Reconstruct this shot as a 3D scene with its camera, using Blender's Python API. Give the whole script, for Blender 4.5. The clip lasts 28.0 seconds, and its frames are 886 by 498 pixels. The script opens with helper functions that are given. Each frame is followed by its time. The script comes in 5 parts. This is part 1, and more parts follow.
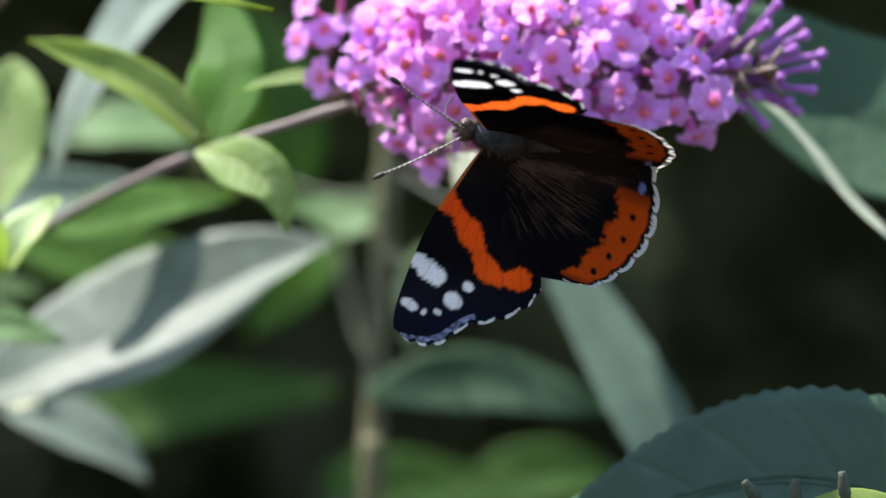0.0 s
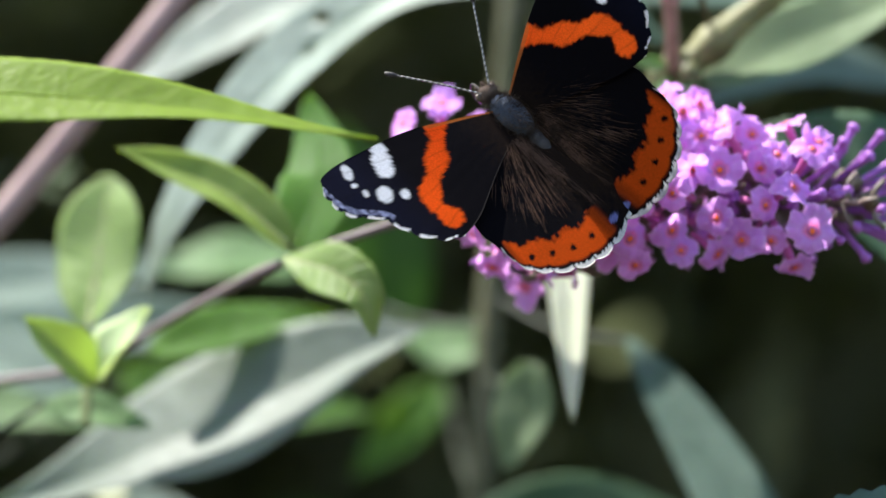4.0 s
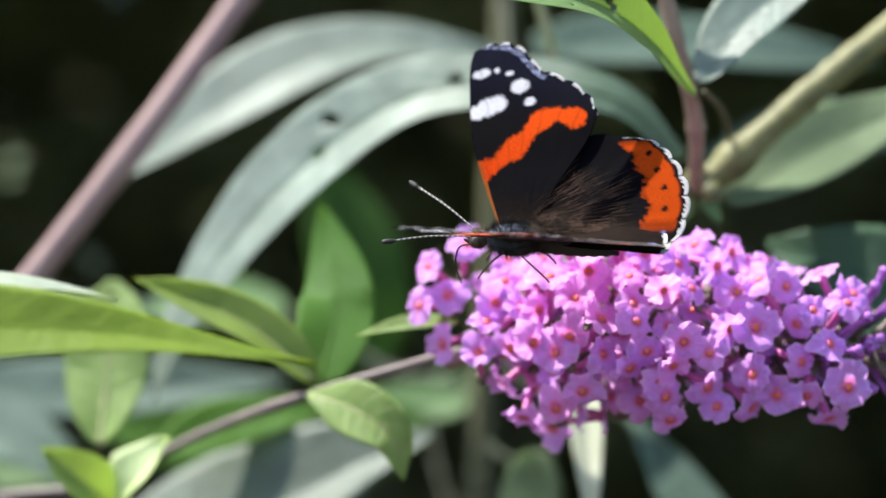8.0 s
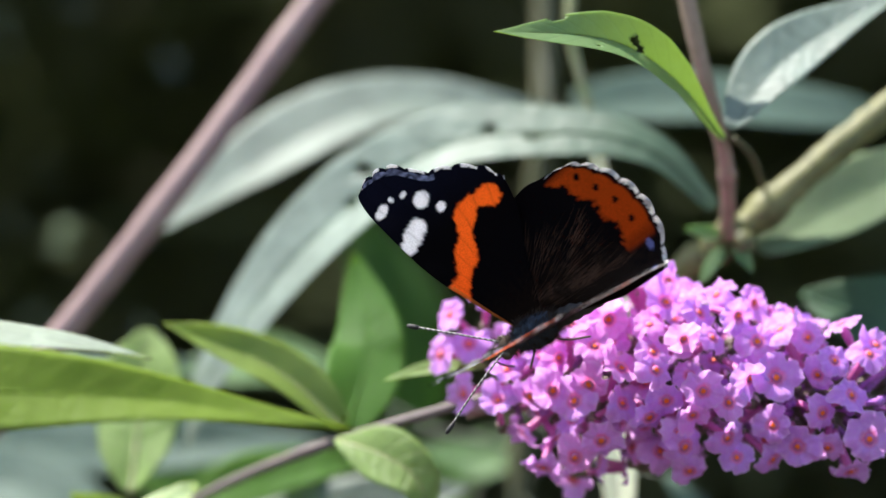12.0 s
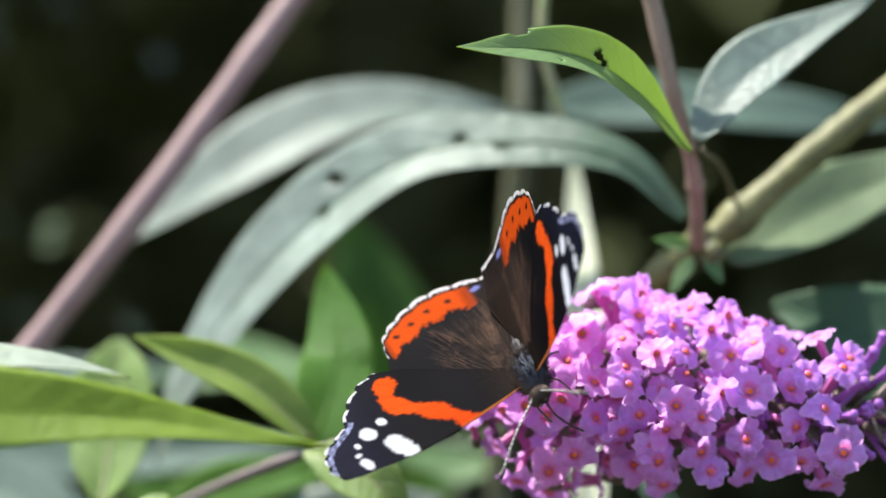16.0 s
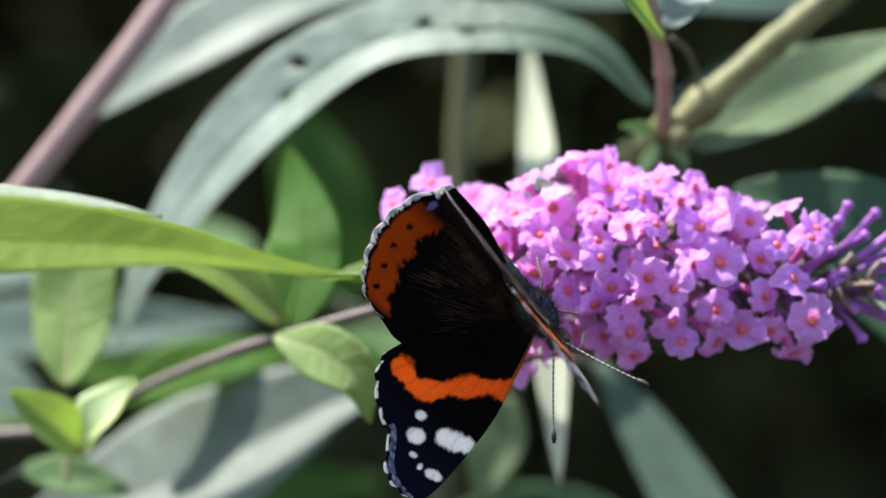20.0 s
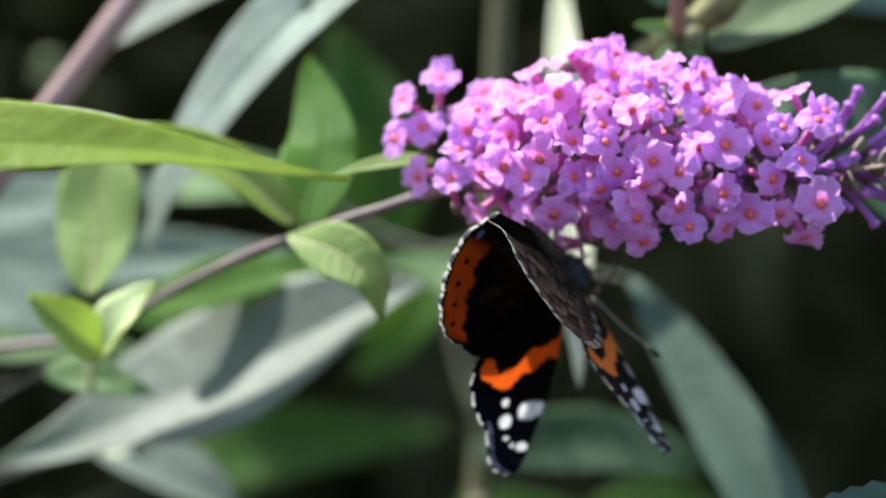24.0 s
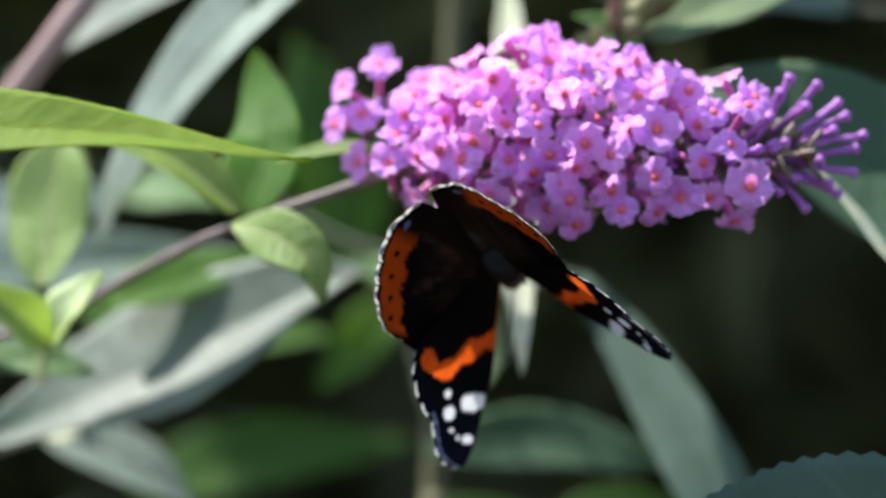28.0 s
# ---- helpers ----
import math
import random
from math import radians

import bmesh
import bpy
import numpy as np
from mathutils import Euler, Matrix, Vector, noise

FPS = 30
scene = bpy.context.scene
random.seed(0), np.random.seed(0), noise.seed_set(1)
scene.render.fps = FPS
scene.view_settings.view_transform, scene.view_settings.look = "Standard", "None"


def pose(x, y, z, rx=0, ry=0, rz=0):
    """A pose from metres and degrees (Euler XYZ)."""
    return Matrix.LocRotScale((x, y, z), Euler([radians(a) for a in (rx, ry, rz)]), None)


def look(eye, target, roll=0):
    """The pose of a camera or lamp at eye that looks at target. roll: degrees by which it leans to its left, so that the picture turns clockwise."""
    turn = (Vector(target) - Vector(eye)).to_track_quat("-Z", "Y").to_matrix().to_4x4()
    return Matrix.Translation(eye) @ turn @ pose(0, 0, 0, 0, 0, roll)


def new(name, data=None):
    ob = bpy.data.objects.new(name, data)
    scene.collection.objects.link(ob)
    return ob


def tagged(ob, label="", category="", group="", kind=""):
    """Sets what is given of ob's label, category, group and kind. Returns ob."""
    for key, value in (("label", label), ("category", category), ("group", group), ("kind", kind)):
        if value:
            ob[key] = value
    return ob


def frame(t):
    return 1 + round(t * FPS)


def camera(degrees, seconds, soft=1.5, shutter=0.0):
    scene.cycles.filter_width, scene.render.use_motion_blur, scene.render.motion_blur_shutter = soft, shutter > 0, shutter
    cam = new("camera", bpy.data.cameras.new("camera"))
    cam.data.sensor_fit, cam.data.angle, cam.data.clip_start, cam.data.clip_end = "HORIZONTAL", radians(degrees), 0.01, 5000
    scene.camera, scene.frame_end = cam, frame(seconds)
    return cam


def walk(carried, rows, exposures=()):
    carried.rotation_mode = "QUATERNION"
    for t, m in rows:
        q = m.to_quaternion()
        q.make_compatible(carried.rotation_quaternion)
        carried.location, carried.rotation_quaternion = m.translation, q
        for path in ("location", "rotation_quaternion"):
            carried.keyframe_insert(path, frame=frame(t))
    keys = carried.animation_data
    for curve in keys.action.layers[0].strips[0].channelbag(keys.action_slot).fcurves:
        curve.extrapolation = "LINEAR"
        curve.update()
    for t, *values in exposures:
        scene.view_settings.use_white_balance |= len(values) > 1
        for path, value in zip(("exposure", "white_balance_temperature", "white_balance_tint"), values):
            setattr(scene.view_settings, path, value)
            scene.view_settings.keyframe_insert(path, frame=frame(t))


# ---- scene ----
cam = camera(16.0, 28.0, soft=1.5, shutter=0.2)
cam.data.dof.use_dof = True
cam.data.dof.focus_distance = 0.499
cam.data.dof.aperture_fstop = 8.4
cam.data.dof.aperture_blades = 0

# seconds, eye, target, roll
PATH = [
    (0, (0.01930, -0.53650, -0.01399), (0.00534, -0.00886, 0.03395), 0.39),
    (0.5, (0.01741, -0.53664, -0.01986), (0.00508, -0.00979, 0.03656), 0.34),
    (1, (0.01946, -0.53471, -0.02184), (0.00429, -0.00830, 0.03788), -0.04),
    (1.5, (0.01835, -0.53369, -0.02814), (0.00431, -0.00819, 0.03938), 0.37),
    (2, (0.02224, -0.53046, -0.03169), (0.00008, -0.00619, 0.04274), 0.82),
    (2.5, (0.02278, -0.52835, -0.03275), (-0.00130, -0.00455, 0.04439), 0.79),
    (3, (0.02514, -0.52630, -0.03342), (-0.00531, -0.00320, 0.04620), 0.74),
    (3.5, (0.03046, -0.52568, -0.03565), (-0.00741, -0.00404, 0.05016), 0.83),
    (4, (0.03171, -0.52622, -0.03533), (-0.00956, -0.00498, 0.05131), 0.52),
    (4.5, (0.02161, -0.52704, -0.01910), (-0.01523, -0.00425, 0.05986), 0.53),
    (6.5, (0.01335, -0.52448, 0.04198), (-0.01192, 0.00383, 0.07587), 0.45),
    (7, (0.00699, -0.52854, 0.04544), (-0.01384, 0.00021, 0.07516), 0.55),
    (7.5, (-0.00333, -0.52940, 0.04676), (-0.01331, -0.00026, 0.07530), -0.14),
    (8, (-0.00139, -0.53046, 0.04182), (-0.01523, -0.00183, 0.07726), -0.28),
    (8.5, (0.00444, -0.53036, 0.03604), (-0.01437, -0.00237, 0.07821), -0.31),
    (9, (0.00324, -0.52926, 0.03616), (-0.01255, -0.00123, 0.07894), -0.30),
    (9.5, (0.00663, -0.52707, 0.03406), (-0.01493, 0.00051, 0.07977), -0.31),
    (10, (0.00700, -0.52725, 0.03421), (-0.01497, 0.00022, 0.08103), -0.13),
    (10.5, (0.00373, -0.52834, 0.03348), (-0.01610, -0.00080, 0.08052), 0.05),
    (11, (0.00772, -0.52744, 0.03076), (-0.01788, -0.00040, 0.08047), 0.04),
    (11.5, (0.00887, -0.52779, 0.03035), (-0.01971, -0.00120, 0.08313), 0.14),
    (13.5, (0.00753, -0.52695, 0.02586), (-0.02067, -0.00092, 0.08417), 0.13),
    (14, (0.00924, -0.52565, 0.02731), (-0.01968, 0.00057, 0.08350), 0.16),
    (14.5, (0.00654, -0.52894, 0.02677), (-0.02243, -0.00282, 0.08390), 0.25),
    (15, (0.00896, -0.52811, 0.02935), (-0.02141, -0.00202, 0.08598), -0.15),
    (15.5, (0.01448, -0.52827, 0.03388), (-0.01716, -0.00195, 0.08763), 0.03),
    (16, (0.01908, -0.52680, 0.03749), (-0.01422, -0.00017, 0.08704), -0.00),
    (16.5, (0.02515, -0.52726, 0.04050), (-0.01373, -0.00075, 0.08722), -0.03),
    (17, (0.02791, -0.52969, 0.04767), (-0.01269, -0.00268, 0.08656), -0.07),
    (17.5, (0.01234, -0.52884, 0.05704), (-0.01055, 0.00007, 0.08215), -0.21),
    (18, (0.00624, -0.52952, 0.06532), (-0.01175, -0.00002, 0.07950), 0.18),
    (18.5, (0.00177, -0.53040, 0.06275), (-0.00900, -0.00069, 0.07673), 0.12),
    (19, (-0.00185, -0.53017, 0.06361), (-0.00647, -0.00031, 0.07488), 0.24),
    (19.5, (-0.00152, -0.53068, 0.04944), (-0.00733, -0.00104, 0.06804), -0.10),
    (20, (-0.00145, -0.53086, 0.04391), (-0.00978, -0.00147, 0.06795), -0.01),
    (20.5, (-0.00083, -0.52918, 0.04188), (-0.01007, 0.00020, 0.06573), -0.22),
    (22.5, (0.03098, -0.52830, 0.03672), (-0.00674, -0.00018, 0.06054), 0.24),
    (23, (0.02470, -0.53071, 0.03356), (-0.00617, -0.00207, 0.05559), -0.07),
    (23.5, (0.02193, -0.52852, 0.02459), (-0.01053, -0.00033, 0.05397), -0.11),
    (24, (0.02532, -0.52783, 0.01411), (-0.01110, -0.00028, 0.04978), -0.41),
    (24.5, (0.03159, -0.52995, 0.00428), (-0.00890, -0.00329, 0.04772), -0.53),
    (25, (0.03562, -0.53107, 0.00022), (-0.00536, -0.00471, 0.04676), -0.56),
    (25.5, (0.04112, -0.53122, -0.00150), (-0.00282, -0.00512, 0.04531), -0.74),
    (26, (0.04209, -0.53114, -0.00216), (-0.00273, -0.00516, 0.04519), -0.69),
    (26.5, (0.04162, -0.53205, -0.00344), (-0.00292, -0.00612, 0.04469), -0.70),
    (27, (0.04022, -0.53401, -0.00257), (-0.00112, -0.00792, 0.04663), -0.71),
    (27.5, (0.04124, -0.53441, -0.00346), (-0.00090, -0.00840, 0.04594), -0.64),
    (28, (0.03980, -0.53410, -0.00216), (-0.00008, -0.00781, 0.04615), -0.61),
]
walk(cam, [(t, look(eye, target, roll)) for t, eye, target, roll in PATH],
     exposures=[(0, 1.44), (2, 1.48), (4, 1.50), (6.5, 1.33), (15, 1.28), (28, 1.28)])

# ---- world and light ----
SUN_FROM = Vector((-0.43, 0.03, 0.90)).normalized()
world = bpy.data.worlds.new("sky")
scene.world = world
world.use_nodes = True
wn = world.node_tree
sky = wn.nodes.new("ShaderNodeTexSky")
sky.sky_type = "NISHITA"
sky.sun_disc = False
sky.sun_elevation = math.asin(SUN_FROM.z)
sky.sun_rotation = math.atan2(SUN_FROM.x, SUN_FROM.y)
wn.links.new(sky.outputs[0], wn.nodes["Background"].inputs[0])
wn.nodes["Background"].inputs[1].default_value = 0.14
sun = new("sun", bpy.data.lights.new("sun", "SUN"))
sun.data.energy = 5.0
sun.data.angle = radians(0.6)
sun.data.color = (1.0, 0.96, 0.9)
sun.matrix_world = look(SUN_FROM * 3, (0, 0, 0))


# ---- materials ----
def nodes_of(name):
    m = bpy.data.materials.new(name)
    m.use_nodes = True
    return m, m.node_tree, m.node_tree.nodes["Principled BSDF"]


def noise_node(nt, scale, detail=4.0, rough=0.55, coord="Object", stretch=None):
    tc = nt.nodes.new("ShaderNodeTexCoord")
    n = nt.nodes.new("ShaderNodeTexNoise")
    n.inputs["Scale"].default_value = scale
    n.inputs["Detail"].default_value = detail
    n.inputs["Roughness"].default_value = rough
    src = tc.outputs[coord]
    if stretch:
        mp = nt.nodes.new("ShaderNodeMapping")
        mp.inputs["Scale"].default_value = stretch
        nt.links.new(src, mp.inputs[0])
        src = mp.outputs[0]
    nt.links.new(src, n.inputs["Vector"])
    return n


def mix_col(nt, fac, a, b, blend="MIX"):
    m = nt.nodes.new("ShaderNodeMix")
    m.data_type = "RGBA"
    m.blend_type = blend
    for sock, v in ((m.inputs[0], fac), (m.inputs[6], a), (m.inputs[7], b)):
        if hasattr(v, "links"):
            nt.links.new(v, sock)
        elif isinstance(v, (int, float)):
            sock.default_value = v
        else:
            sock.default_value = (*v, 1)
    return m.outputs[2]


def ramp_node(nt, src, lo, hi, a=0.0, b=1.0):
    r = nt.nodes.new("ShaderNodeMapRange")
    r.inputs[1].default_value, r.inputs[2].default_value = lo, hi
    r.inputs[3].default_value, r.inputs[4].default_value = a, b
    nt.links.new(src, r.inputs[0])
    return r.outputs[0]


def bump_to(nt, bsdf, height, strength, dist):
    bp = nt.nodes.new("ShaderNodeBump")
    bp.inputs["Strength"].default_value = strength
    bp.inputs["Distance"].default_value = dist
    nt.links.new(height, bp.inputs["Height"])
    nt.links.new(bp.outputs[0], bsdf.inputs["Normal"])


def with_translucency(nt, bsdf, colour, share):
    out = nt.nodes["Material Output"]
    tr = nt.nodes.new("ShaderNodeBsdfTranslucent")
    nt.links.new(colour, tr.inputs[0])
    mx = nt.nodes.new("ShaderNodeMixShader")
    if isinstance(share, float):
        mx.inputs[0].default_value = share
    else:
        nt.links.new(share, mx.inputs[0])
    nt.links.new(bsdf.outputs[0], mx.inputs[1])
    nt.links.new(tr.outputs[0], mx.inputs[2])
    nt.links.new(mx.outputs[0], out.inputs[0])


def leaf_material(name, face, vein, passed, rough=0.5, spec=0.5, blotch=0.35, sheen=0.0, base=None, ribs=15.0, quilt=0.7):
    """Leaf: uv.x runs along the blade, uv.y across it, with the midrib at 0.5.
    face: what it reflects; passed: what light gets through both of its skins."""
    share = 0.55
    face, vein = (tuple(min(0.95, v / (1 - share)) for v in c) for c in (face, vein))
    through_colour = tuple(min(0.98, math.sqrt(v) / share) for v in passed)
    m, nt, b = nodes_of(name)
    uv = nt.nodes.new("ShaderNodeUVMap")
    sep = nt.nodes.new("ShaderNodeSeparateXYZ")
    nt.links.new(uv.outputs[0], sep.inputs[0])

    def mth(op, a, c=None):
        n = nt.nodes.new("ShaderNodeMath")
        n.operation = op
        for i, v in enumerate((a, c)):
            if v is None:
                continue
            if isinstance(v, (int, float)):
                n.inputs[i].default_value = v
            else:
                nt.links.new(v, n.inputs[i])
        return n.outputs[0]
    off = mth("ABSOLUTE", mth("SUBTRACT", sep.outputs[1], 0.5))
    # side veins sweep forward from the midrib
    ph = mth("FRACT", mth("MULTIPLY", mth("SUBTRACT", sep.outputs[0], mth("MULTIPLY", off, 0.22)), ribs))
    side = ramp_node(nt, mth("ABSOLUTE", mth("SUBTRACT", ph, 0.5)), 0.0, 0.12, 1.0, 0.0)
    rib = ramp_node(nt, off, 0.0, 0.03, 1.0, 0.0)
    veins = mth("MAXIMUM", mth("MULTIPLY", side, 0.3), rib)
    big = noise_node(nt, 55.0, 5.0, 0.6)
    fine = noise_node(nt, 900.0, 3.0)
    c1 = mix_col(nt, ramp_node(nt, big.outputs[0], 0.3, 0.7, 0.0, blotch), face, tuple(0.55 * v for v in face))
    c2 = mix_col(nt, ramp_node(nt, fine.outputs[0], 0.35, 0.7, 0.0, 0.35), c1, tuple(min(1, 1.35 * v) for v in face))
    patch = noise_node(nt, 150.0, 5.0, 0.65)
    c2 = mix_col(nt, ramp_node(nt, patch.outputs[0], 0.48, 0.66, 0.0, min(1.0, 0.9 * blotch)), c2, tuple(min(0.95, 1.45 * v) for v in face))
    # stalk end greener, and darker for the shade put into its colour
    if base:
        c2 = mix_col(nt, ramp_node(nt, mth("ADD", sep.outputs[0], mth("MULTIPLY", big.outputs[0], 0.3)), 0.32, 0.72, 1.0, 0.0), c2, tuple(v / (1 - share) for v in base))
    col = mix_col(nt, mth("MULTIPLY", veins, 0.6), c2, vein)
    nt.links.new(col, b.inputs["Base Color"])
    b.inputs["Roughness"].default_value = rough
    b.inputs["Specular IOR Level"].default_value = spec
    if sheen:
        b.inputs["Sheen Weight"].default_value = sheen
        b.inputs["Sheen Roughness"].default_value = 0.5
    wrinkle = noise_node(nt, 260.0, 3.0)
    h = mth("ADD", mth("MULTIPLY", veins, -quilt), mth("ADD", mth("MULTIPLY", fine.outputs[0], 0.3), mth("MULTIPLY", wrinkle.outputs[0], 1.2)))
    bump_to(nt, b, h, 0.7, 0.0005)
    tcol = mix_col(nt, mth("MULTIPLY", veins, 0.4), through_colour, tuple(0.5 * v for v in through_colour))
    with_translucency(nt, b, tcol, share)
    return m


leaf_young = leaf_material("young_leaf", (0.108, 0.152, 0.052), (0.14, 0.19, 0.075), (0.10, 0.150, 0.016), 0.5, 0.35, 0.6, ribs=9.0, quilt=1.6)
leaf_lime = leaf_material("lime_leaf", (0.09, 0.125, 0.03), (0.13, 0.17, 0.05), (0.105, 0.150, 0.007), 0.5, 0.5)
leaf_green = leaf_material("green_leaf", (0.036, 0.080, 0.016), (0.06, 0.11, 0.03), (0.065, 0.13, 0.004), 0.55, 0.2)
# darker copy of the green leaf, with shade put into the colour
leaf_shade = leaf_material("green_leaf_painted_shade", (0.030, 0.066, 0.014), (0.045, 0.088, 0.025), (0.020, 0.052, 0.002), 0.6, 0.2)
leaf_dark = leaf_material("dark_leaf", (0.036, 0.061, 0.048), (0.062, 0.096, 0.078), (0.015, 0.04, 0.012), 0.55, 0.4, 0.6, ribs=8.0, quilt=2.5)
leaf_blue = leaf_material("blue_green_leaf", (0.080, 0.110, 0.092), (0.12, 0.16, 0.13), (0.03, 0.06, 0.03), 0.6, 0.3)
leaf_pale = leaf_material("pale_leaf", (0.112, 0.137, 0.120), (0.20, 0.235, 0.21), (0.04, 0.07, 0.03), 0.45, 0.45, 0.75, 0.1)
leaf_glow = leaf_material("glowing_leaf", (0.078, 0.115, 0.013), (0.082, 0.120, 0.016), (0.098, 0.142, 0.005), 0.55, 0.3, 0.3, quilt=0.2)
# whitish colour stands in for the sky's sheen on the leaf's upper face
leaf_sheen = leaf_material("painted_sheen_face", (0.20, 0.225, 0.19), (0.27, 0.30, 0.26), (0.08, 0.11, 0.03), 0.6, 0.4, 0.6)
# lighter copy of the young leaf: sunlight on its face put into the colour
leaf_bright = leaf_material("young_leaf_painted_lit", (0.34, 0.40, 0.24), (0.40, 0.46, 0.28), (0.16, 0.20, 0.06), 0.4, 0.5, 0.2)
leaf_bitten = leaf_material("bitten_leaf", (0.085, 0.135, 0.060), (0.10, 0.155, 0.07), (0.07, 0.115, 0.008), 0.45, 0.4, 0.5)
leaf_mid = leaf_material("mid_green_leaf", (0.075, 0.125, 0.055), (0.085, 0.14, 0.065), (0.04, 0.09, 0.014), 0.55, 0.35)
leaf_toothed = leaf_material("toothed_leaf", (0.032, 0.060, 0.036), (0.055, 0.085, 0.055), (0.02, 0.05, 0.012), 0.55, 0.3)
leaf_soft = leaf_material("soft_green_leaf", (0.115, 0.150, 0.088), (0.14, 0.18, 0.11), (0.04, 0.07, 0.02), 0.6, 0.3)
leaf_grey = leaf_material("grey_green_leaf", (0.122, 0.146, 0.126), (0.17, 0.20, 0.17), (0.03, 0.055, 0.025), 0.45, 0.45, 0.7, 0.1)
leaf_shiny = leaf_material("shiny_pale_leaf", (0.104, 0.122, 0.107), (0.118, 0.136, 0.12), (0.04, 0.07, 0.03), 0.5, 0.4, 0.7)
leaf_teal = leaf_material("teal_leaf", (0.056, 0.086, 0.070), (0.075, 0.105, 0.086), (0.03, 0.06, 0.028), 0.6, 0.3)
# last colour: the greener stalk end with shade painted in
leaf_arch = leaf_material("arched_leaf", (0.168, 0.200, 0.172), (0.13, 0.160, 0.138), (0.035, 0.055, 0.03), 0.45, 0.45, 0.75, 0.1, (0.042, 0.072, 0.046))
leaf_felt = leaf_material("felted_leaf", (0.34, 0.36, 0.28), (0.42, 0.44, 0.35), (0.15, 0.17, 0.08), 0.7, 0.3, 0.2, 0.2)


def bark(name, a, b_, scale=600.0, rough=0.6, spec=0.5):
    m, nt, b = nodes_of(name)
    n1 = noise_node(nt, scale * 0.25, 4.0)
    n2 = noise_node(nt, scale * 2.0, 3.0)
    c = mix_col(nt, ramp_node(nt, n1.outputs[0], 0.35, 0.68), a, b_)
    c = mix_col(nt, ramp_node(nt, n2.outputs[0], 0.45, 0.75, 0.0, 0.4), c, tuple(min(1, 1.5 * v) for v in b_))
    nt.links.new(c, b.inputs["Base Color"])
    b.inputs["Roughness"].default_value = rough
    b.inputs["Specular IOR Level"].default_value = spec
    bump_to(nt, b, n2.outputs[0], 0.4, 0.0003)
    return m


stem_purple = bark("purple_stem", (0.115, 0.085, 0.085), (0.18, 0.14, 0.13))
stem_pink = bark("pink_brown_stem", (0.22, 0.135, 0.13), (0.29, 0.195, 0.175))
stem_olive = bark("olive_stem", (0.055, 0.060, 0.016), (0.185, 0.178, 0.060), 300.0)
stem_brown = bark("grey_brown_stem", (0.20, 0.135, 0.085), (0.29, 0.205, 0.14))
stem_back = bark("pale_brown_stem", (0.064, 0.067, 0.024), (0.094, 0.088, 0.038))
# stalk colour darkened: the shade among the leaves is part of it
stem_shade = bark("painted_shade_stalk", (0.020, 0.028, 0.014), (0.035, 0.042, 0.022), 900.0)
stem_spike = bark("flower_stalk", (0.16, 0.13, 0.08), (0.30, 0.20, 0.18), 900.0)
stem_green = bark("green_stalk", (0.22, 0.28, 0.09), (0.32, 0.30, 0.16), 900.0)

def petal(name, one, two, heart):
    m, nt, b = nodes_of(name)
    at = nt.nodes.new("ShaderNodeAttribute")
    at.attribute_name = "radius"
    info = nt.nodes.new("ShaderNodeObjectInfo")
    edge = mix_col(nt, info.outputs["Random"], one, two)
    c = mix_col(nt, ramp_node(nt, at.outputs["Fac"], 0.04, 0.36), heart, edge)
    c = mix_col(nt, ramp_node(nt, noise_node(nt, 1500.0, 3.0).outputs[0], 0.45, 0.75, 0.0, 0.3), c, (0.95, 0.70, 0.98))
    c = mix_col(nt, ramp_node(nt, at.outputs["Fac"], 0.80, 1.0, 0.0, 0.45), c, (0.94, 0.70, 0.97))
    streak = noise_node(nt, 500.0, 4.0, 0.65)
    c = mix_col(nt, ramp_node(nt, streak.outputs[0], 0.5, 0.75, 0.0, 0.35), c, tuple(0.72 * v for v in one))
    nt.links.new(c, b.inputs["Base Color"])
    b.inputs["Roughness"].default_value = 0.5
    b.inputs["Specular IOR Level"].default_value = 0.2
    bump_to(nt, b, noise_node(nt, 900.0, 3.0).outputs[0], 0.6, 0.0004)
    with_translucency(nt, b, c, 0.55)
    return m


petal_mat = petal("lilac_petal", (0.74, 0.34, 0.96), (0.88, 0.41, 0.95), (0.92, 0.13, 0.30))
petal_pink = petal("pink_petal", (0.86, 0.32, 0.88), (0.95, 0.41, 0.90), (0.97, 0.11, 0.24))
petal_dry = petal("papery_petal", (0.62, 0.52, 0.40), (0.78, 0.66, 0.60), (0.40, 0.22, 0.12))

tube_mat, nt, b = nodes_of("magenta_tube")
c = mix_col(nt, noise_node(nt, 500.0).outputs[0], (0.52, 0.09, 0.30), (0.70, 0.22, 0.52))
nt.links.new(c, b.inputs["Base Color"])
b.inputs["Roughness"].default_value = 0.5
with_translucency(nt, b, c, 0.2)

throat_mat, nt, b = nodes_of("orange_throat")
c = mix_col(nt, noise_node(nt, 1500.0).outputs[0], (1.0, 0.13, 0.02), (1.0, 0.22, 0.03))
nt.links.new(c, b.inputs["Base Color"])
b.inputs["Roughness"].default_value = 0.6
with_translucency(nt, b, c, 0.25)

bud_mat, nt, b = nodes_of("violet_bud")
c = mix_col(nt, noise_node(nt, 600.0).outputs[0], (0.30, 0.09, 0.40), (0.52, 0.20, 0.62))
nt.links.new(c, b.inputs["Base Color"])
b.inputs["Roughness"].default_value = 0.5
with_translucency(nt, b, c, 0.2)

calyx_mat = bark("calyx", (0.10, 0.09, 0.05), (0.18, 0.12, 0.11), 1200.0)

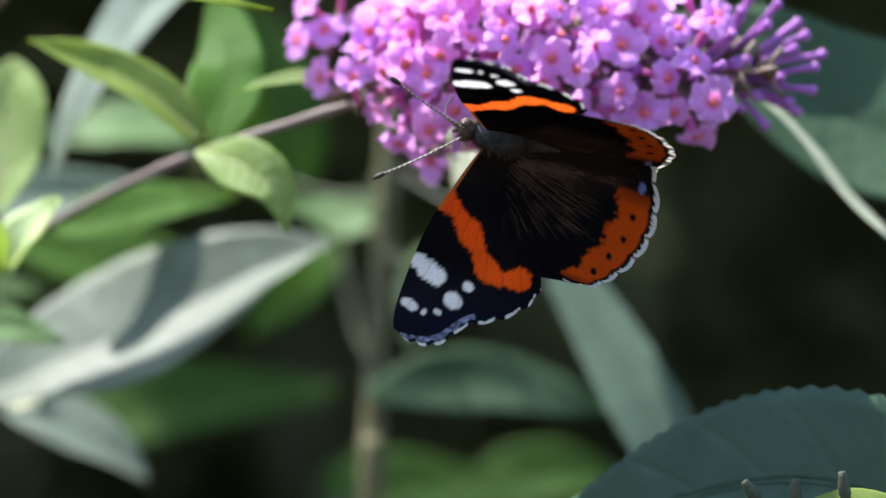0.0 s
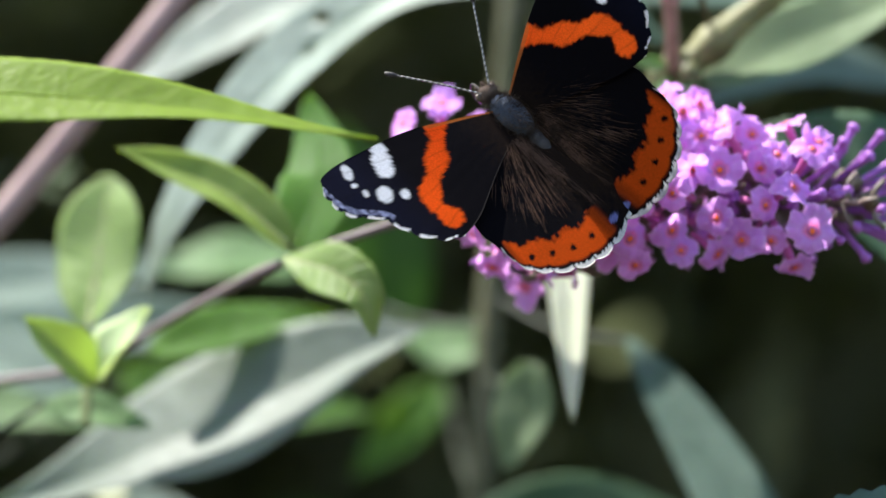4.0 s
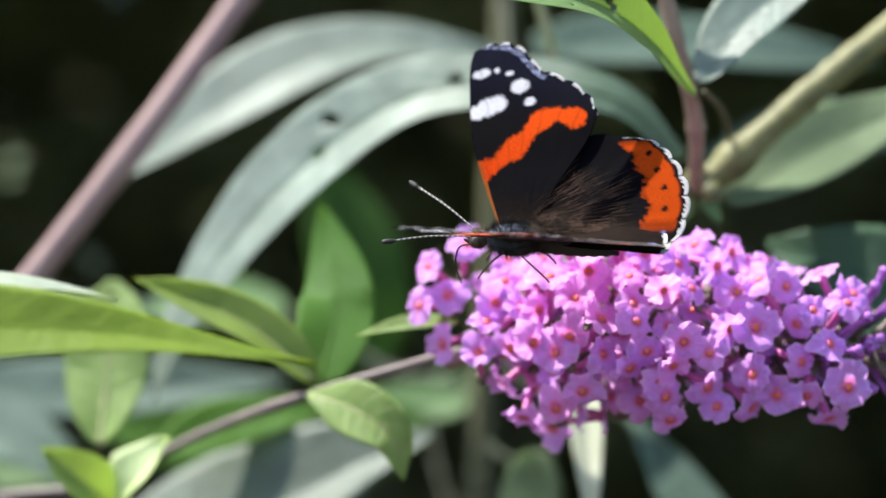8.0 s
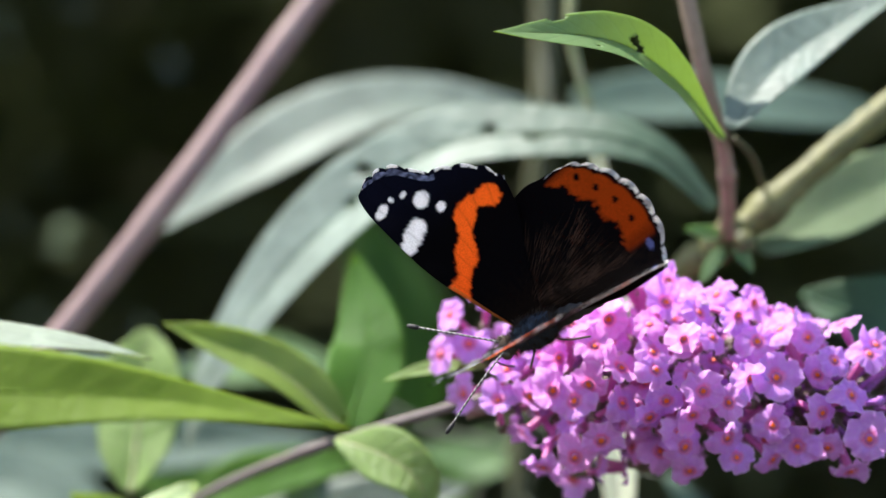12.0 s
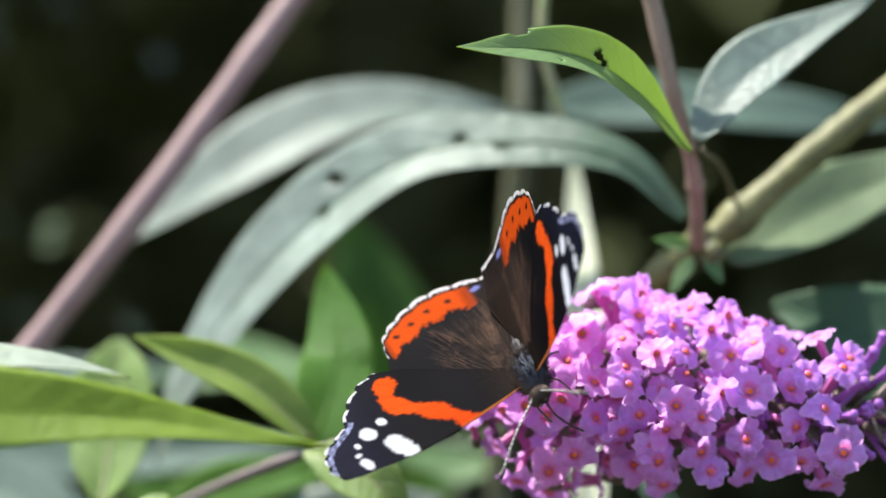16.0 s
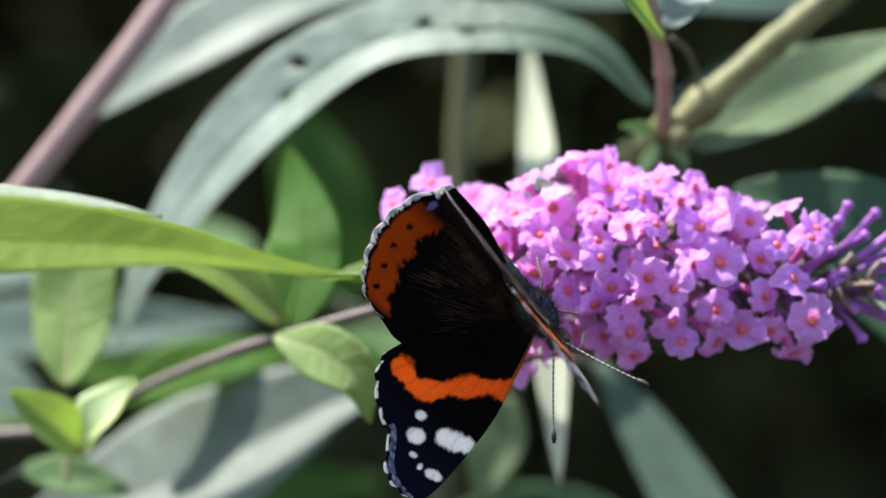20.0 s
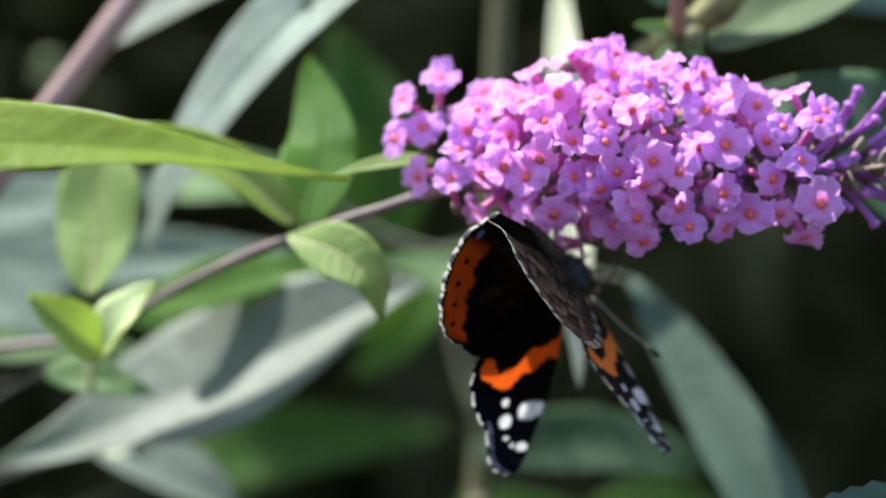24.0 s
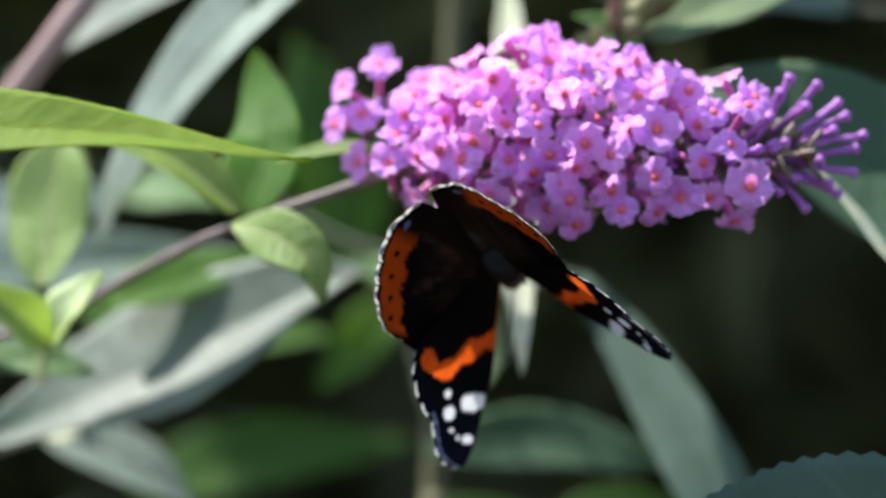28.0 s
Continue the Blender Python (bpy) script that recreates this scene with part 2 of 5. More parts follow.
wing_mat, nt, b = nodes_of("wing_scales")
at = nt.nodes.new("ShaderNodeAttribute")
at.attribute_name = "scales"
hue = nt.nodes.new("ShaderNodeSeparateColor")
nt.links.new(at.outputs["Color"], hue.inputs[0])
fine = noise_node(nt, 5000.0, 2.0)
c = mix_col(nt, ramp_node(nt, fine.outputs[0], 0.35, 0.7, 0.0, 0.35), at.outputs["Color"], (0.0, 0.0, 0.0), "MULTIPLY")
nt.links.new(c, b.inputs["Base Color"])
b.inputs["Roughness"].default_value = 0.6
b.inputs["Specular IOR Level"].default_value = 0.015
nt.links.new(ramp_node(nt, at.outputs["Alpha"], 0.0, 1.0, 0.0, 0.05), b.inputs["Sheen Weight"])
b.inputs["Sheen Roughness"].default_value = 0.45
b.inputs["Sheen Tint"].default_value = (0.75, 0.5, 0.38, 1)
bump_to(nt, b, fine.outputs[0], 0.3, 0.0001)
# light passes easily through the pale and orange scales, hardly through the black ones
glow = nt.nodes.new("ShaderNodeGamma")
glow.inputs[1].default_value = 0.6
nt.links.new(c, glow.inputs[0])
with_translucency(nt, b, glow.outputs[0], ramp_node(nt, hue.outputs[0], 0.05, 0.5, 0.03, 0.62))

fur_mat = bark("brown_fur", (0.025, 0.019, 0.016), (0.09, 0.065, 0.05), 2500.0, 0.9, 0.1)
thorax_mat = bark("blue_grey_fur", (0.026, 0.037, 0.056), (0.060, 0.074, 0.10), 1800.0, 0.7, 0.25)
hair_mat = bark("wing_hair", (0.014, 0.0085, 0.006), (0.085, 0.047, 0.030), 700.0, 0.8, 0.1)
body_mat = bark("dark_body", (0.010, 0.008, 0.008), (0.03, 0.024, 0.022), 2500.0, 0.6)
eye_mat = bark("brown_eye", (0.05, 0.03, 0.02), (0.09, 0.06, 0.04), 3000.0, 0.25)
leg_mat = bark("brown_leg", (0.07, 0.05, 0.035), (0.16, 0.12, 0.08), 2500.0, 0.6)
antenna_mat, nt, b = nodes_of("banded_antenna")
wv = nt.nodes.new("ShaderNodeTexWave")
wv.bands_direction = "X"
wv.inputs["Scale"].default_value = 420.0
tc = nt.nodes.new("ShaderNodeTexCoord")
nt.links.new(tc.outputs["Object"], wv.inputs[0])
c = mix_col(nt, wv.outputs["Fac"], (0.04, 0.035, 0.032), (0.38, 0.36, 0.32))
nt.links.new(c, b.inputs["Base Color"])
soil_mat = bark("dark_soil", (0.020, 0.022, 0.010), (0.05, 0.038, 0.024), 9.0, 0.9)
# hedge and shrub leaves: deep shade is put into these near-black colours
hedge_shade_mat = bark("hedge", (0.028, 0.024, 0.018), (0.046, 0.040, 0.028), 60.0, 0.9)
shade_leaf = leaf_material("painted_shade_leaf", (0.026, 0.027, 0.016), (0.05, 0.05, 0.034), (0.022, 0.03, 0.008), 0.7, 0.15)


# ---- mesh helpers ----
def part(name, bm, material, parent=None, label="", smooth=True):
    me = bpy.data.meshes.new(name)
    bm.to_mesh(me)
    bm.free()
    me.materials.append(material)
    if smooth:
        me.shade_smooth()
    ob = new(name, me)
    if parent is not None:
        ob.parent = parent
    if label:
        tagged(ob, label)
    return ob


def thing(name, at, label, category, group="", kind=""):
    ob = new(name)
    ob.empty_display_size = 0.01
    ob.location = at
    return tagged(ob, label, category, group, kind)


def spline(points, n):
    """n points of a smooth curve through the given ones."""
    p = [Vector(v) for v in points]
    if len(p) == 2:
        return [p[0].lerp(p[1], i / (n - 1)) for i in range(n)]
    q = [2 * p[0] - p[1], *p, 2 * p[-1] - p[-2]]
    out = []
    for i in range(n):
        x = i / (n - 1) * (len(p) - 1)
        k = min(int(x), len(p) - 2)
        f = x - k
        a, b_, c_, d = q[k:k + 4]
        out.append(0.5 * (2 * b_ + (c_ - a) * f + (2 * a - 5 * b_ + 4 * c_ - d) * f * f + (3 * b_ - a - 3 * c_ + d) * f ** 3))
    return out


def add_tube(bm, line, radii, sides=10, cap=True):
    """A tube along line; radii: one number or a function of 0..1."""
    rings = []
    ref = None
    n = len(line)
    for i, p in enumerate(line):
        d = (line[min(i + 1, n - 1)] - line[max(i - 1, 0)]).normalized()
        if ref is None:
            ref = d.orthogonal().normalized()
        ref = (ref - d * ref.dot(d)).normalized()
        side = d.cross(ref)
        r = radii(i / (n - 1)) if callable(radii) else radii
        rings.append([bm.verts.new(p + r * (math.cos(a) * ref + math.sin(a) * side)) for a in (2 * math.pi * k / sides for k in range(sides))])
    for a, b_ in zip(rings, rings[1:]):
        for k in range(sides):
            bm.faces.new((a[k], a[(k + 1) % sides], b_[(k + 1) % sides], b_[k]))
    if cap:
        bm.faces.new(rings[0][::-1])
        bm.faces.new(rings[-1])
    return rings


def add_ball(bm, centre, radii, turn=None, u=14, v=9):
    m = Matrix.Translation(centre) @ (turn.to_4x4() if turn is not None else Matrix()) @ Matrix.Diagonal((*radii, 1))
    bmesh.ops.create_uvsphere(bm, u_segments=u, v_segments=v, radius=1, matrix=m)


def blade_mesh(base, mid, tip, width, tilt, fold, seed=0, rows=26, teeth=0.0, holes=(), curl=0.0, full=0.75, twist=0.0, half=7, shape=None):
    """A leaf blade from base to tip past one or more middle points: lance-shaped, folded along the midrib, wavy, with a thickness.
    tilt: how far its face turns up from the south side, degrees. holes: (along, across, size). shape: its widths from base to tip, instead of the lance."""
    rnd = random.Random(seed)
    dense = spline([base, *mid, tip], 240)
    run = [0.0]
    for a, b_ in zip(dense, dense[1:]):
        run.append(run[-1] + (b_ - a).length)
    line = [Vector([float(np.interp(run[-1] * i / rows, run, [p[k] for p in dense])) for k in range(3)]) for i in range(rows + 1)]
    length = sum((a - b_).length for a, b_ in zip(line, line[1:]))
    w1, w2 = rnd.uniform(0, 6), rnd.uniform(0, 6)
    top, low, uvs = [], [], {}
    bm = bmesh.new()
    for i, p in enumerate(line):
        s = i / rows
        d = (line[min(i + 1, rows)] - line[max(i - 1, 0)]).normalized()
        face = Vector((0, -1, 0)) - d * (-d.y)
        face = face.normalized()
        face = Matrix.Rotation(radians(tilt + twist * (s - 0.5)) * (1 if d.x < 0 else -1), 3, d) @ face
        face = (face - d * face.dot(d)).normalized()
        across = d.cross(face)
        if shape:
            prof = float(np.interp(s * (len(shape) - 1), range(len(shape)), shape))
        else:
            prof = max(0.012, math.sin(math.pi * min(1, s * 0.97 + 0.03) ** full) ** 0.85) * (1 if s < 0.999 else 0.2)
        rt, rl = [], []
        for j in range(-half, half + 1):
            q = j / half
            w = 0.5 * width * prof * (1 + teeth * (0.035 if abs(j) == half and i % 2 else 0))
            lift = abs(q) * math.tan(radians(fold)) * w + curl * q * q * w + 0.05 * width * abs(q) * math.sin(9 * s + (w1 if q > 0 else w2))
            pos = p + across * q * w * math.cos(radians(fold)) + face * lift
            rt.append(bm.verts.new(pos))
            rl.append(bm.verts.new(pos - face * (0.00022 if abs(j) < half else 0.00008)))
            uvs[rt[-1]] = uvs[rl[-1]] = (s, 0.5 + 0.5 * q)
        top.append(rt)
        low.append(rl)

    def gone(i, j):
        s, q = (i + 0.5) / rows, (j - half + 0.5) / half
        ragged = 0.8 + 0.5 * noise.noise(Vector((s * 70, q * 9, seed)))
        return any(math.hypot((s - a) / r, (q - b_) / (r * length / width * 1.6)) < ragged for a, b_, r in holes)
    kept = set()
    m = 2 * half
    for i in range(rows):
        for j in range(m):
            if gone(i, j):
                continue
            kept.add((i, j))
            bm.faces.new((top[i][j], top[i][j + 1], top[i + 1][j + 1], top[i + 1][j]))
            bm.faces.new((low[i][j], low[i + 1][j], low[i + 1][j + 1], low[i][j + 1]))
    for i, j in kept:
        for di, dj, a, b_ in ((-1, 0, (i, j), (i, j + 1)), (1, 0, (i + 1, j + 1), (i + 1, j)), (0, -1, (i + 1, j), (i, j)), (0, 1, (i, j + 1), (i + 1, j + 1))):
            if (i + di, j + dj) not in kept:
                bm.faces.new((top[b_[0]][b_[1]], top[a[0]][a[1]], low[a[0]][a[1]], low[b_[0]][b_[1]]))
    bmesh.ops.delete(bm, geom=[v for v in bm.verts if not v.link_faces], context="VERTS")
    layer = bm.loops.layers.uv.new("UVMap")
    for f in bm.faces:
        for lp in f.loops:
            lp[layer].uv = uvs[lp.vert]
    return bm, line


def add_leaf(parent, base, mid, tip, width, tilt, fold, material, seed=0, name="leaf", label="", **more):
    """A leaf as a part of its branch, with its midrib under it."""
    at = Vector(parent.location)
    mid = [mid] if isinstance(mid[0], float) else mid
    base, tip, mid = Vector(base) - at, Vector(tip) - at, [Vector(v) - at for v in mid]
    bm, line = blade_mesh(base, mid, tip, width, tilt, fold, seed, **more)
    leaf = part(name, bm, material, parent, label)
    rib = bmesh.new()
    r = min(0.0007, width * 0.035)
    add_tube(rib, [p - Vector((0, 0, 0.0002)) for p in line[:-2]], lambda s: r * (1 - 0.85 * s), 6)
    part("midrib", rib, stem_green if material in (leaf_young, leaf_lime, leaf_felt) else material, leaf)
    return leaf


def add_stem(parent, points, radius, material, name="stem", label="", taper=0.15, knots=(), n=40, rough=0.05):
    at = Vector(parent.location)
    line = spline([Vector(p) - at for p in points], n)
    bm = bmesh.new()
    rnd = random.Random(len(points) * 7 + int(radius * 1e6))
    wob = [rnd.uniform(-1, 1) for _ in range(n)]

    def rad(s):
        k = sum(0.28 * math.exp(-((s - q) / 0.018) ** 2) for q in knots)
        return radius * (1 - taper * s + k + rough * wob[min(n - 1, int(s * (n - 1)))])
    add_tube(bm, line, rad, 14)
    return part(name, bm, material, parent, label)


# ---- ground and the shaded shrub behind ----
GROUND_Z = -1.15
bm = bmesh.new()
R = 60.0
ring = [0.0, 0.4, 0.9, 1.6, 3.0, 7.0, 18.0, R]
cols = 28
prev = None
for r in ring:
    cur = []
    for k in range(cols):
        a = 2 * math.pi * k / cols
        p = Vector((r * math.cos(a), r * math.sin(a), 0))
        cur.append(bm.verts.new((p.x, p.y, 0.03 * noise.noise(p * 2) if r < 8 else 0)))
    if prev:
        for k in range(cols):
            bm.faces.new((prev[k], cur[k], cur[(k + 1) % cols], prev[(k + 1) % cols]))
    prev = cur
bmesh.ops.remove_doubles(bm, verts=bm.verts, dist=1e-5)
ground = part("ground", bm, soil_mat, None)
ground.location = (0, 0, GROUND_Z)
tagged(ground, "dark bare soil in the shade of the shrubs", "ground", "", "structure")


def leaf_cloud(name, boxes, count, size, seed, material, label, ragged=True):
    """A mass of small pointed leaves, each four triangles, scattered in boxes."""
    rnd = random.Random(seed)
    verts, faces = [], []
    vol = [(b_[1] - b_[0]) * (b_[3] - b_[2]) * (b_[5] - b_[4]) for b_ in boxes]
    for b_, v in zip(boxes, vol):
        for _ in range(int(count * v / sum(vol))):
            c = Vector((rnd.uniform(b_[0], b_[1]), rnd.uniform(b_[2], b_[3]), rnd.uniform(b_[4], b_[5])))
            if ragged:
                ex = abs(2 * c.x - b_[0] - b_[1]) / (b_[1] - b_[0])
                ez = (c.z - b_[4]) / (b_[5] - b_[4])
                if ex ** 3 + 0.8 * ez ** 4 > 0.8 + 0.5 * noise.noise(c * 2.2) + 0.25 * noise.noise(c * 7):
                    continue
            d = Vector((rnd.uniform(-1, 1), rnd.uniform(-1, 1), rnd.uniform(-0.9, 0.3))).normalized()
            up = Vector((rnd.uniform(-0.7, 0.7), rnd.uniform(-0.7, 0.7), 1)).normalized()
            s = d.cross(up).normalized()
            nrm = s.cross(d)
            ln = size * rnd.uniform(0.6, 1.3)
            w = ln * 0.17
            k = len(verts)
            verts += [c, c + d * ln * 0.4 + s * w + nrm * w * 0.3, c + d * ln - nrm * ln * 0.15, c + d * ln * 0.4 - s * w + nrm * w * 0.3, c + d * ln * 0.45]
            faces += [(k, k + 1, k + 4), (k + 1, k + 2, k + 4), (k + 2, k + 3, k + 4), (k + 3, k, k + 4)]
    me = bpy.data.meshes.new(name)
    me.from_pydata(verts, [], faces)
    me.materials.append(material)
    return tagged(new(name, me), label, "shrub", "", "stuff")


# the second box is an unseen canopy, added overhead to shade the background
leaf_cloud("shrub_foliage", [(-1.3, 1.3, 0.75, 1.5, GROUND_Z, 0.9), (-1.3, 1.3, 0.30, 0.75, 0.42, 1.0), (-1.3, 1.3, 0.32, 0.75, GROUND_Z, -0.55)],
           22000, 0.12, 5, shade_leaf, "shrub foliage behind the blossom, deep shade put into its dark green")

leaf_cloud("sunlit_foliage", [(-0.185, -0.115, 0.27, 0.33, 0.09, 0.19), (-0.19, -0.12, 0.20, 0.26, -0.03, 0.02)], 22, 0.007, 11, leaf_pale, "small far leaves that catch the sun", ragged=False)

# the far side of the garden: an added hedge backing, coloured dark for shade
bm = bmesh.new()
grid = []
for i in range(61):
    col = []
    for k in range(31):
        x, z = -4 + 8 * i / 60, GROUND_Z + 3.2 * k / 30
        d = 0.22 * noise.noise(Vector((x * 1.7, z * 1.7, 4))) + 0.10 * noise.noise(Vector((x * 6, z * 6, 9)))
        col.append(bm.verts.new((x, 1.75 + d + 0.1 * x * x, z)))
    grid.append(col)
for a, b_ in zip(grid, grid[1:]):
    for k in range(30):
        bm.faces.new((a[k], b_[k], b_[k + 1], a[k + 1]))
hedge = part("backdrop", bm, hedge_shade_mat)
rnd = random.Random(21)
verts, faces = [], []
for _ in range(15000):
    x, z = rnd.uniform(-4, 4), GROUND_Z + 3.25 * math.sqrt(rnd.random())
    d = 0.22 * noise.noise(Vector((x * 1.7, z * 1.7, 4)))
    c = Vector((x, 1.68 + d + 0.1 * x * x - 0.12 * rnd.random(), z))
    way = Vector((rnd.uniform(-1, 1), rnd.uniform(-1, 0.1), rnd.uniform(-0.9, 0.5))).normalized()
    across = way.orthogonal().normalized()
    ln = rnd.uniform(0.07, 0.16)
    k = len(verts)
    verts += [c, c + way * ln * 0.45 + across * ln * 0.2, c + way * ln, c + way * ln * 0.45 - across * ln * 0.2]
    faces += [(k, k + 1, k + 2), (k, k + 2, k + 3)]
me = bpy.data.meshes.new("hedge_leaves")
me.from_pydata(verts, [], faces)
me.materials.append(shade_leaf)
tagged(new("hedge_leaves", me), "small leaves of the hedge with shade put into their colour", "hedge", "", "stuff")
tagged(hedge, "dense hedge backing with deep shade put into its dark colour", "hedge", "", "structure")

# ---- the flowering branch ----
def branch(at, label, group=""):
    return thing("shrub_branch", at, label, "branch", group)


flowering = branch((-0.30, 0.20, GROUND_Z), "purplish shrub branch with young yellow-green leaves that carries the blossom")
add_stem(flowering, [(-0.30, 0.20, GROUND_Z), (-0.27, 0.12, -0.5), (-0.20, 0.06, -0.08), (-0.1222, 0.0550, 0.0218), (-0.0791, 0.0450, 0.0381), (-0.0584, 0.0350, 0.0473), (-0.0392, 0.0200, 0.0534), (-0.0146, 0.0100, 0.0599), (-0.0082, 0.0040, 0.0610)], 0.00095, stem_purple, knots=(0.71, 0.86), n=90, taper=0.12)
add_stem(flowering, [(-0.0789, 0.0450, 0.0379), (-0.0791, 0.0450, 0.0335), (-0.0793, 0.0450, 0.0272)], 0.0010, stem_green, "side_shoot")
add_leaf(flowering, (-0.0384, 0.0200, 0.0560), (-0.0509, 0.0200, 0.0662), (-0.0700, 0.0200, 0.0739), 0.0099, 30, 22, leaf_lime, 1, label="narrow yellow-green young leaf")
add_leaf(flowering, (-0.0379, 0.0200, 0.0551), (-0.0349, 0.0300, 0.0709), (-0.0381, 0.0400, 0.0879), 0.0139, -6, 4, leaf_green, 2, label="upright mid-green oval leaf")
add_leaf(flowering, (-0.0393, 0.0180, 0.0536), ((-0.0304, 0.0120, 0.0505), (-0.0245, 0.0100, 0.0459)), (-0.0224, 0.0100, 0.0384), 0.0104, 12, 14, leaf_young, 3, curl=-0.10, label="curled light green leaf with a drooping tip", shape=(0.12, 0.5, 0.85, 1.0, 1.0, 0.9, 0.68, 0.36, 0.04))
add_leaf(flowering, (-0.0793, 0.0450, 0.0450), (-0.0786, 0.0500, 0.0600), (-0.0783, 0.0550, 0.0758), 0.0172, 12, 8, leaf_young, 4, label="rounded pale green leaf", shape=(0.15, 0.5, 0.74, 0.88, 0.96, 1.0, 0.97, 0.82, 0.55, 0.12), rows=36)
add_leaf(flowering, (-0.0755, 0.0350, 0.0335), (-0.0803, 0.0300, 0.0382), (-0.0872, 0.0260, 0.0442), 0.0102, 30, 20, leaf_young, 5, curl=0.2, shape=(0.2, 0.75, 1.0, 0.9, 0.6, 0.08))
add_leaf(flowering, (-0.0750, 0.0345, 0.0335), (-0.0704, 0.0300, 0.0392), (-0.0644, 0.0260, 0.0459), 0.0118, 50, 14, leaf_bright, 6, curl=0.25, label="young leaf with sunlight put into its pale colour", shape=(0.25, 0.8, 1.0, 0.85, 0.55, 0.06))
add_leaf(flowering, (-0.0128, 0.0060, 0.0653), (-0.0201, 0.0060, 0.0654), (-0.0305, 0.0060, 0.0631), 0.0034, 40, 10, leaf_young, 7, name="bract", label="thin light green bract")
add_leaf(flowering, (-0.0717, 0.0700, 0.0440), (-0.0558, 0.0750, 0.0496), (-0.0375, 0.0800, 0.0524), 0.0115, 30, 10, leaf_green, 8)

# ---- the olive branch with the large arched leaf ----
olive = branch((0.55, 0.30, GROUND_Z), "thick olive-green woody branch with large grey-green leaves, some insect-bitten")
add_stem(olive, [(0.55, 0.30, GROUND_Z), (0.60, 0.25, -0.2), (0.42, 0.16, 0.30), (0.20, 0.08, 0.225), (0.0884, 0.0450, 0.1379), (0.0642, 0.0400, 0.1189), (0.0469, 0.0360, 0.1048), (0.0307, 0.0340, 0.0906), (0.0215, 0.0400, 0.0849), (0.0057, 0.0500, 0.0696)], 0.0029, stem_olive, knots=(0.735, 0.87), n=110, taper=0.10, rough=0.07)
add_stem(olive, [(0.0187, 0.0060, 0.1413), (0.0245, 0.0100, 0.1153), (0.0282, 0.0160, 0.1014), (0.0290, 0.0290, 0.0898)], 0.00155, stem_brown, "side_stem", "thin greyish brown side stem", knots=(0.72,))
bm = bmesh.new()
for k, r in enumerate((0.0033, 0.0027, 0.0024)):
    add_ball(bm, Vector((0.0295, 0.0330, 0.0898)) + Vector((0.0022 * (k - 1), -0.001 * k, 0.0026 * (k % 2) - 0.001)) - Vector(olive.location), (r, r * 0.9, r * 1.1))
part("stem_node", bm, stem_olive, olive, "swollen knobbly stem node")
for k, (dx, dz, ln) in enumerate(((-0.004, -0.006, 0.008), (0.003, -0.005, 0.006), (-0.006, 0.001, 0.007))):
    o = Vector((0.0295, 0.0330, 0.0898)) + Vector((0.3 * dx, -0.003, 0.3 * dz))
    d_ = Vector((dx, -0.002, dz)).normalized() * ln
    add_leaf(olive, o, o + d_ * 0.55, o + d_, 0.0030, 20, 15, leaf_mid, 60 + k, name="bud_leaf")
add_stem(olive, [(0.0296, 0.0120, 0.1050), (0.0330, 0.0200, 0.1030), (0.0357, 0.0320, 0.0985)], 0.00055, stem_back, "leaf_stalk")
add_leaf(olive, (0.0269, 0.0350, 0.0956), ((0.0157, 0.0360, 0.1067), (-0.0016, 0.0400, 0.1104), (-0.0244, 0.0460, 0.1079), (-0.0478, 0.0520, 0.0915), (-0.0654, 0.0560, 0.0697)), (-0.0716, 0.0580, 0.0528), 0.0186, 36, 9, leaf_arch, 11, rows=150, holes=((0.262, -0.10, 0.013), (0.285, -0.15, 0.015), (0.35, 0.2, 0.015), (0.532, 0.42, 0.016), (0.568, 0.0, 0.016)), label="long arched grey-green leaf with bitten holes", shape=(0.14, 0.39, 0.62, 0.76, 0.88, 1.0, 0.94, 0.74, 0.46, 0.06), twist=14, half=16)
add_leaf(olive, (0.0273, 0.0000, 0.1033), ((0.0185, -0.0150, 0.1114), (0.0079, -0.0240, 0.1162)), (-0.0101, -0.0300, 0.1167), 0.0094, 30, 24, leaf_bitten, 12, rows=90, holes=((0.80, 0.95, 0.035), (0.55, 0.30, 0.022), (0.52, 0.12, 0.016), (0.68, -0.62, 0.010)), label="bitten green leaf with a pointed tip", shape=(0.10, 0.30, 0.55, 0.80, 0.97, 1.0, 0.92, 0.72, 0.42, 0.04), half=16)
add_leaf(olive, (0.0291, 0.0060, 0.1060), (0.0385, 0.0120, 0.1189), (0.0600, 0.0200, 0.1330), 0.0125, 30, 14, leaf_pale, 13)
add_leaf(olive, (0.0350, 0.0350, 0.0878), (0.0532, 0.0450, 0.0990), (0.0800, 0.0500, 0.1110), 0.0150, 24, 12, leaf_soft, 14)
add_leaf(olive, (0.0599, 0.0180, 0.0641), ((0.0653, 0.0170, 0.0594), (0.0702, 0.0160, 0.0533), (0.0751, 0.0150, 0.0462)), (0.0833, 0.0140, 0.0382), 0.0027, 35, 20, leaf_felt, 16, name="leaf_margin", label="pale rolled leaf margin", shape=(0.15, 0.5, 0.7, 0.95, 1.0, 0.9, 0.5))
add_leaf(olive, (0.0428, 0.0450, 0.0811), ((0.0611, 0.0380, 0.0730), (0.0769, 0.0340, 0.0633)), (0.1082, 0.0300, 0.0491), 0.0330, 22, 14, leaf_toothed, 15, teeth=1.6, rows=64, label="broad dark green leaf with a toothed edge", shape=(0.05, 0.33, 0.55, 0.75, 0.9, 1.0, 1.0, 0.9, 0.6, 0.1))

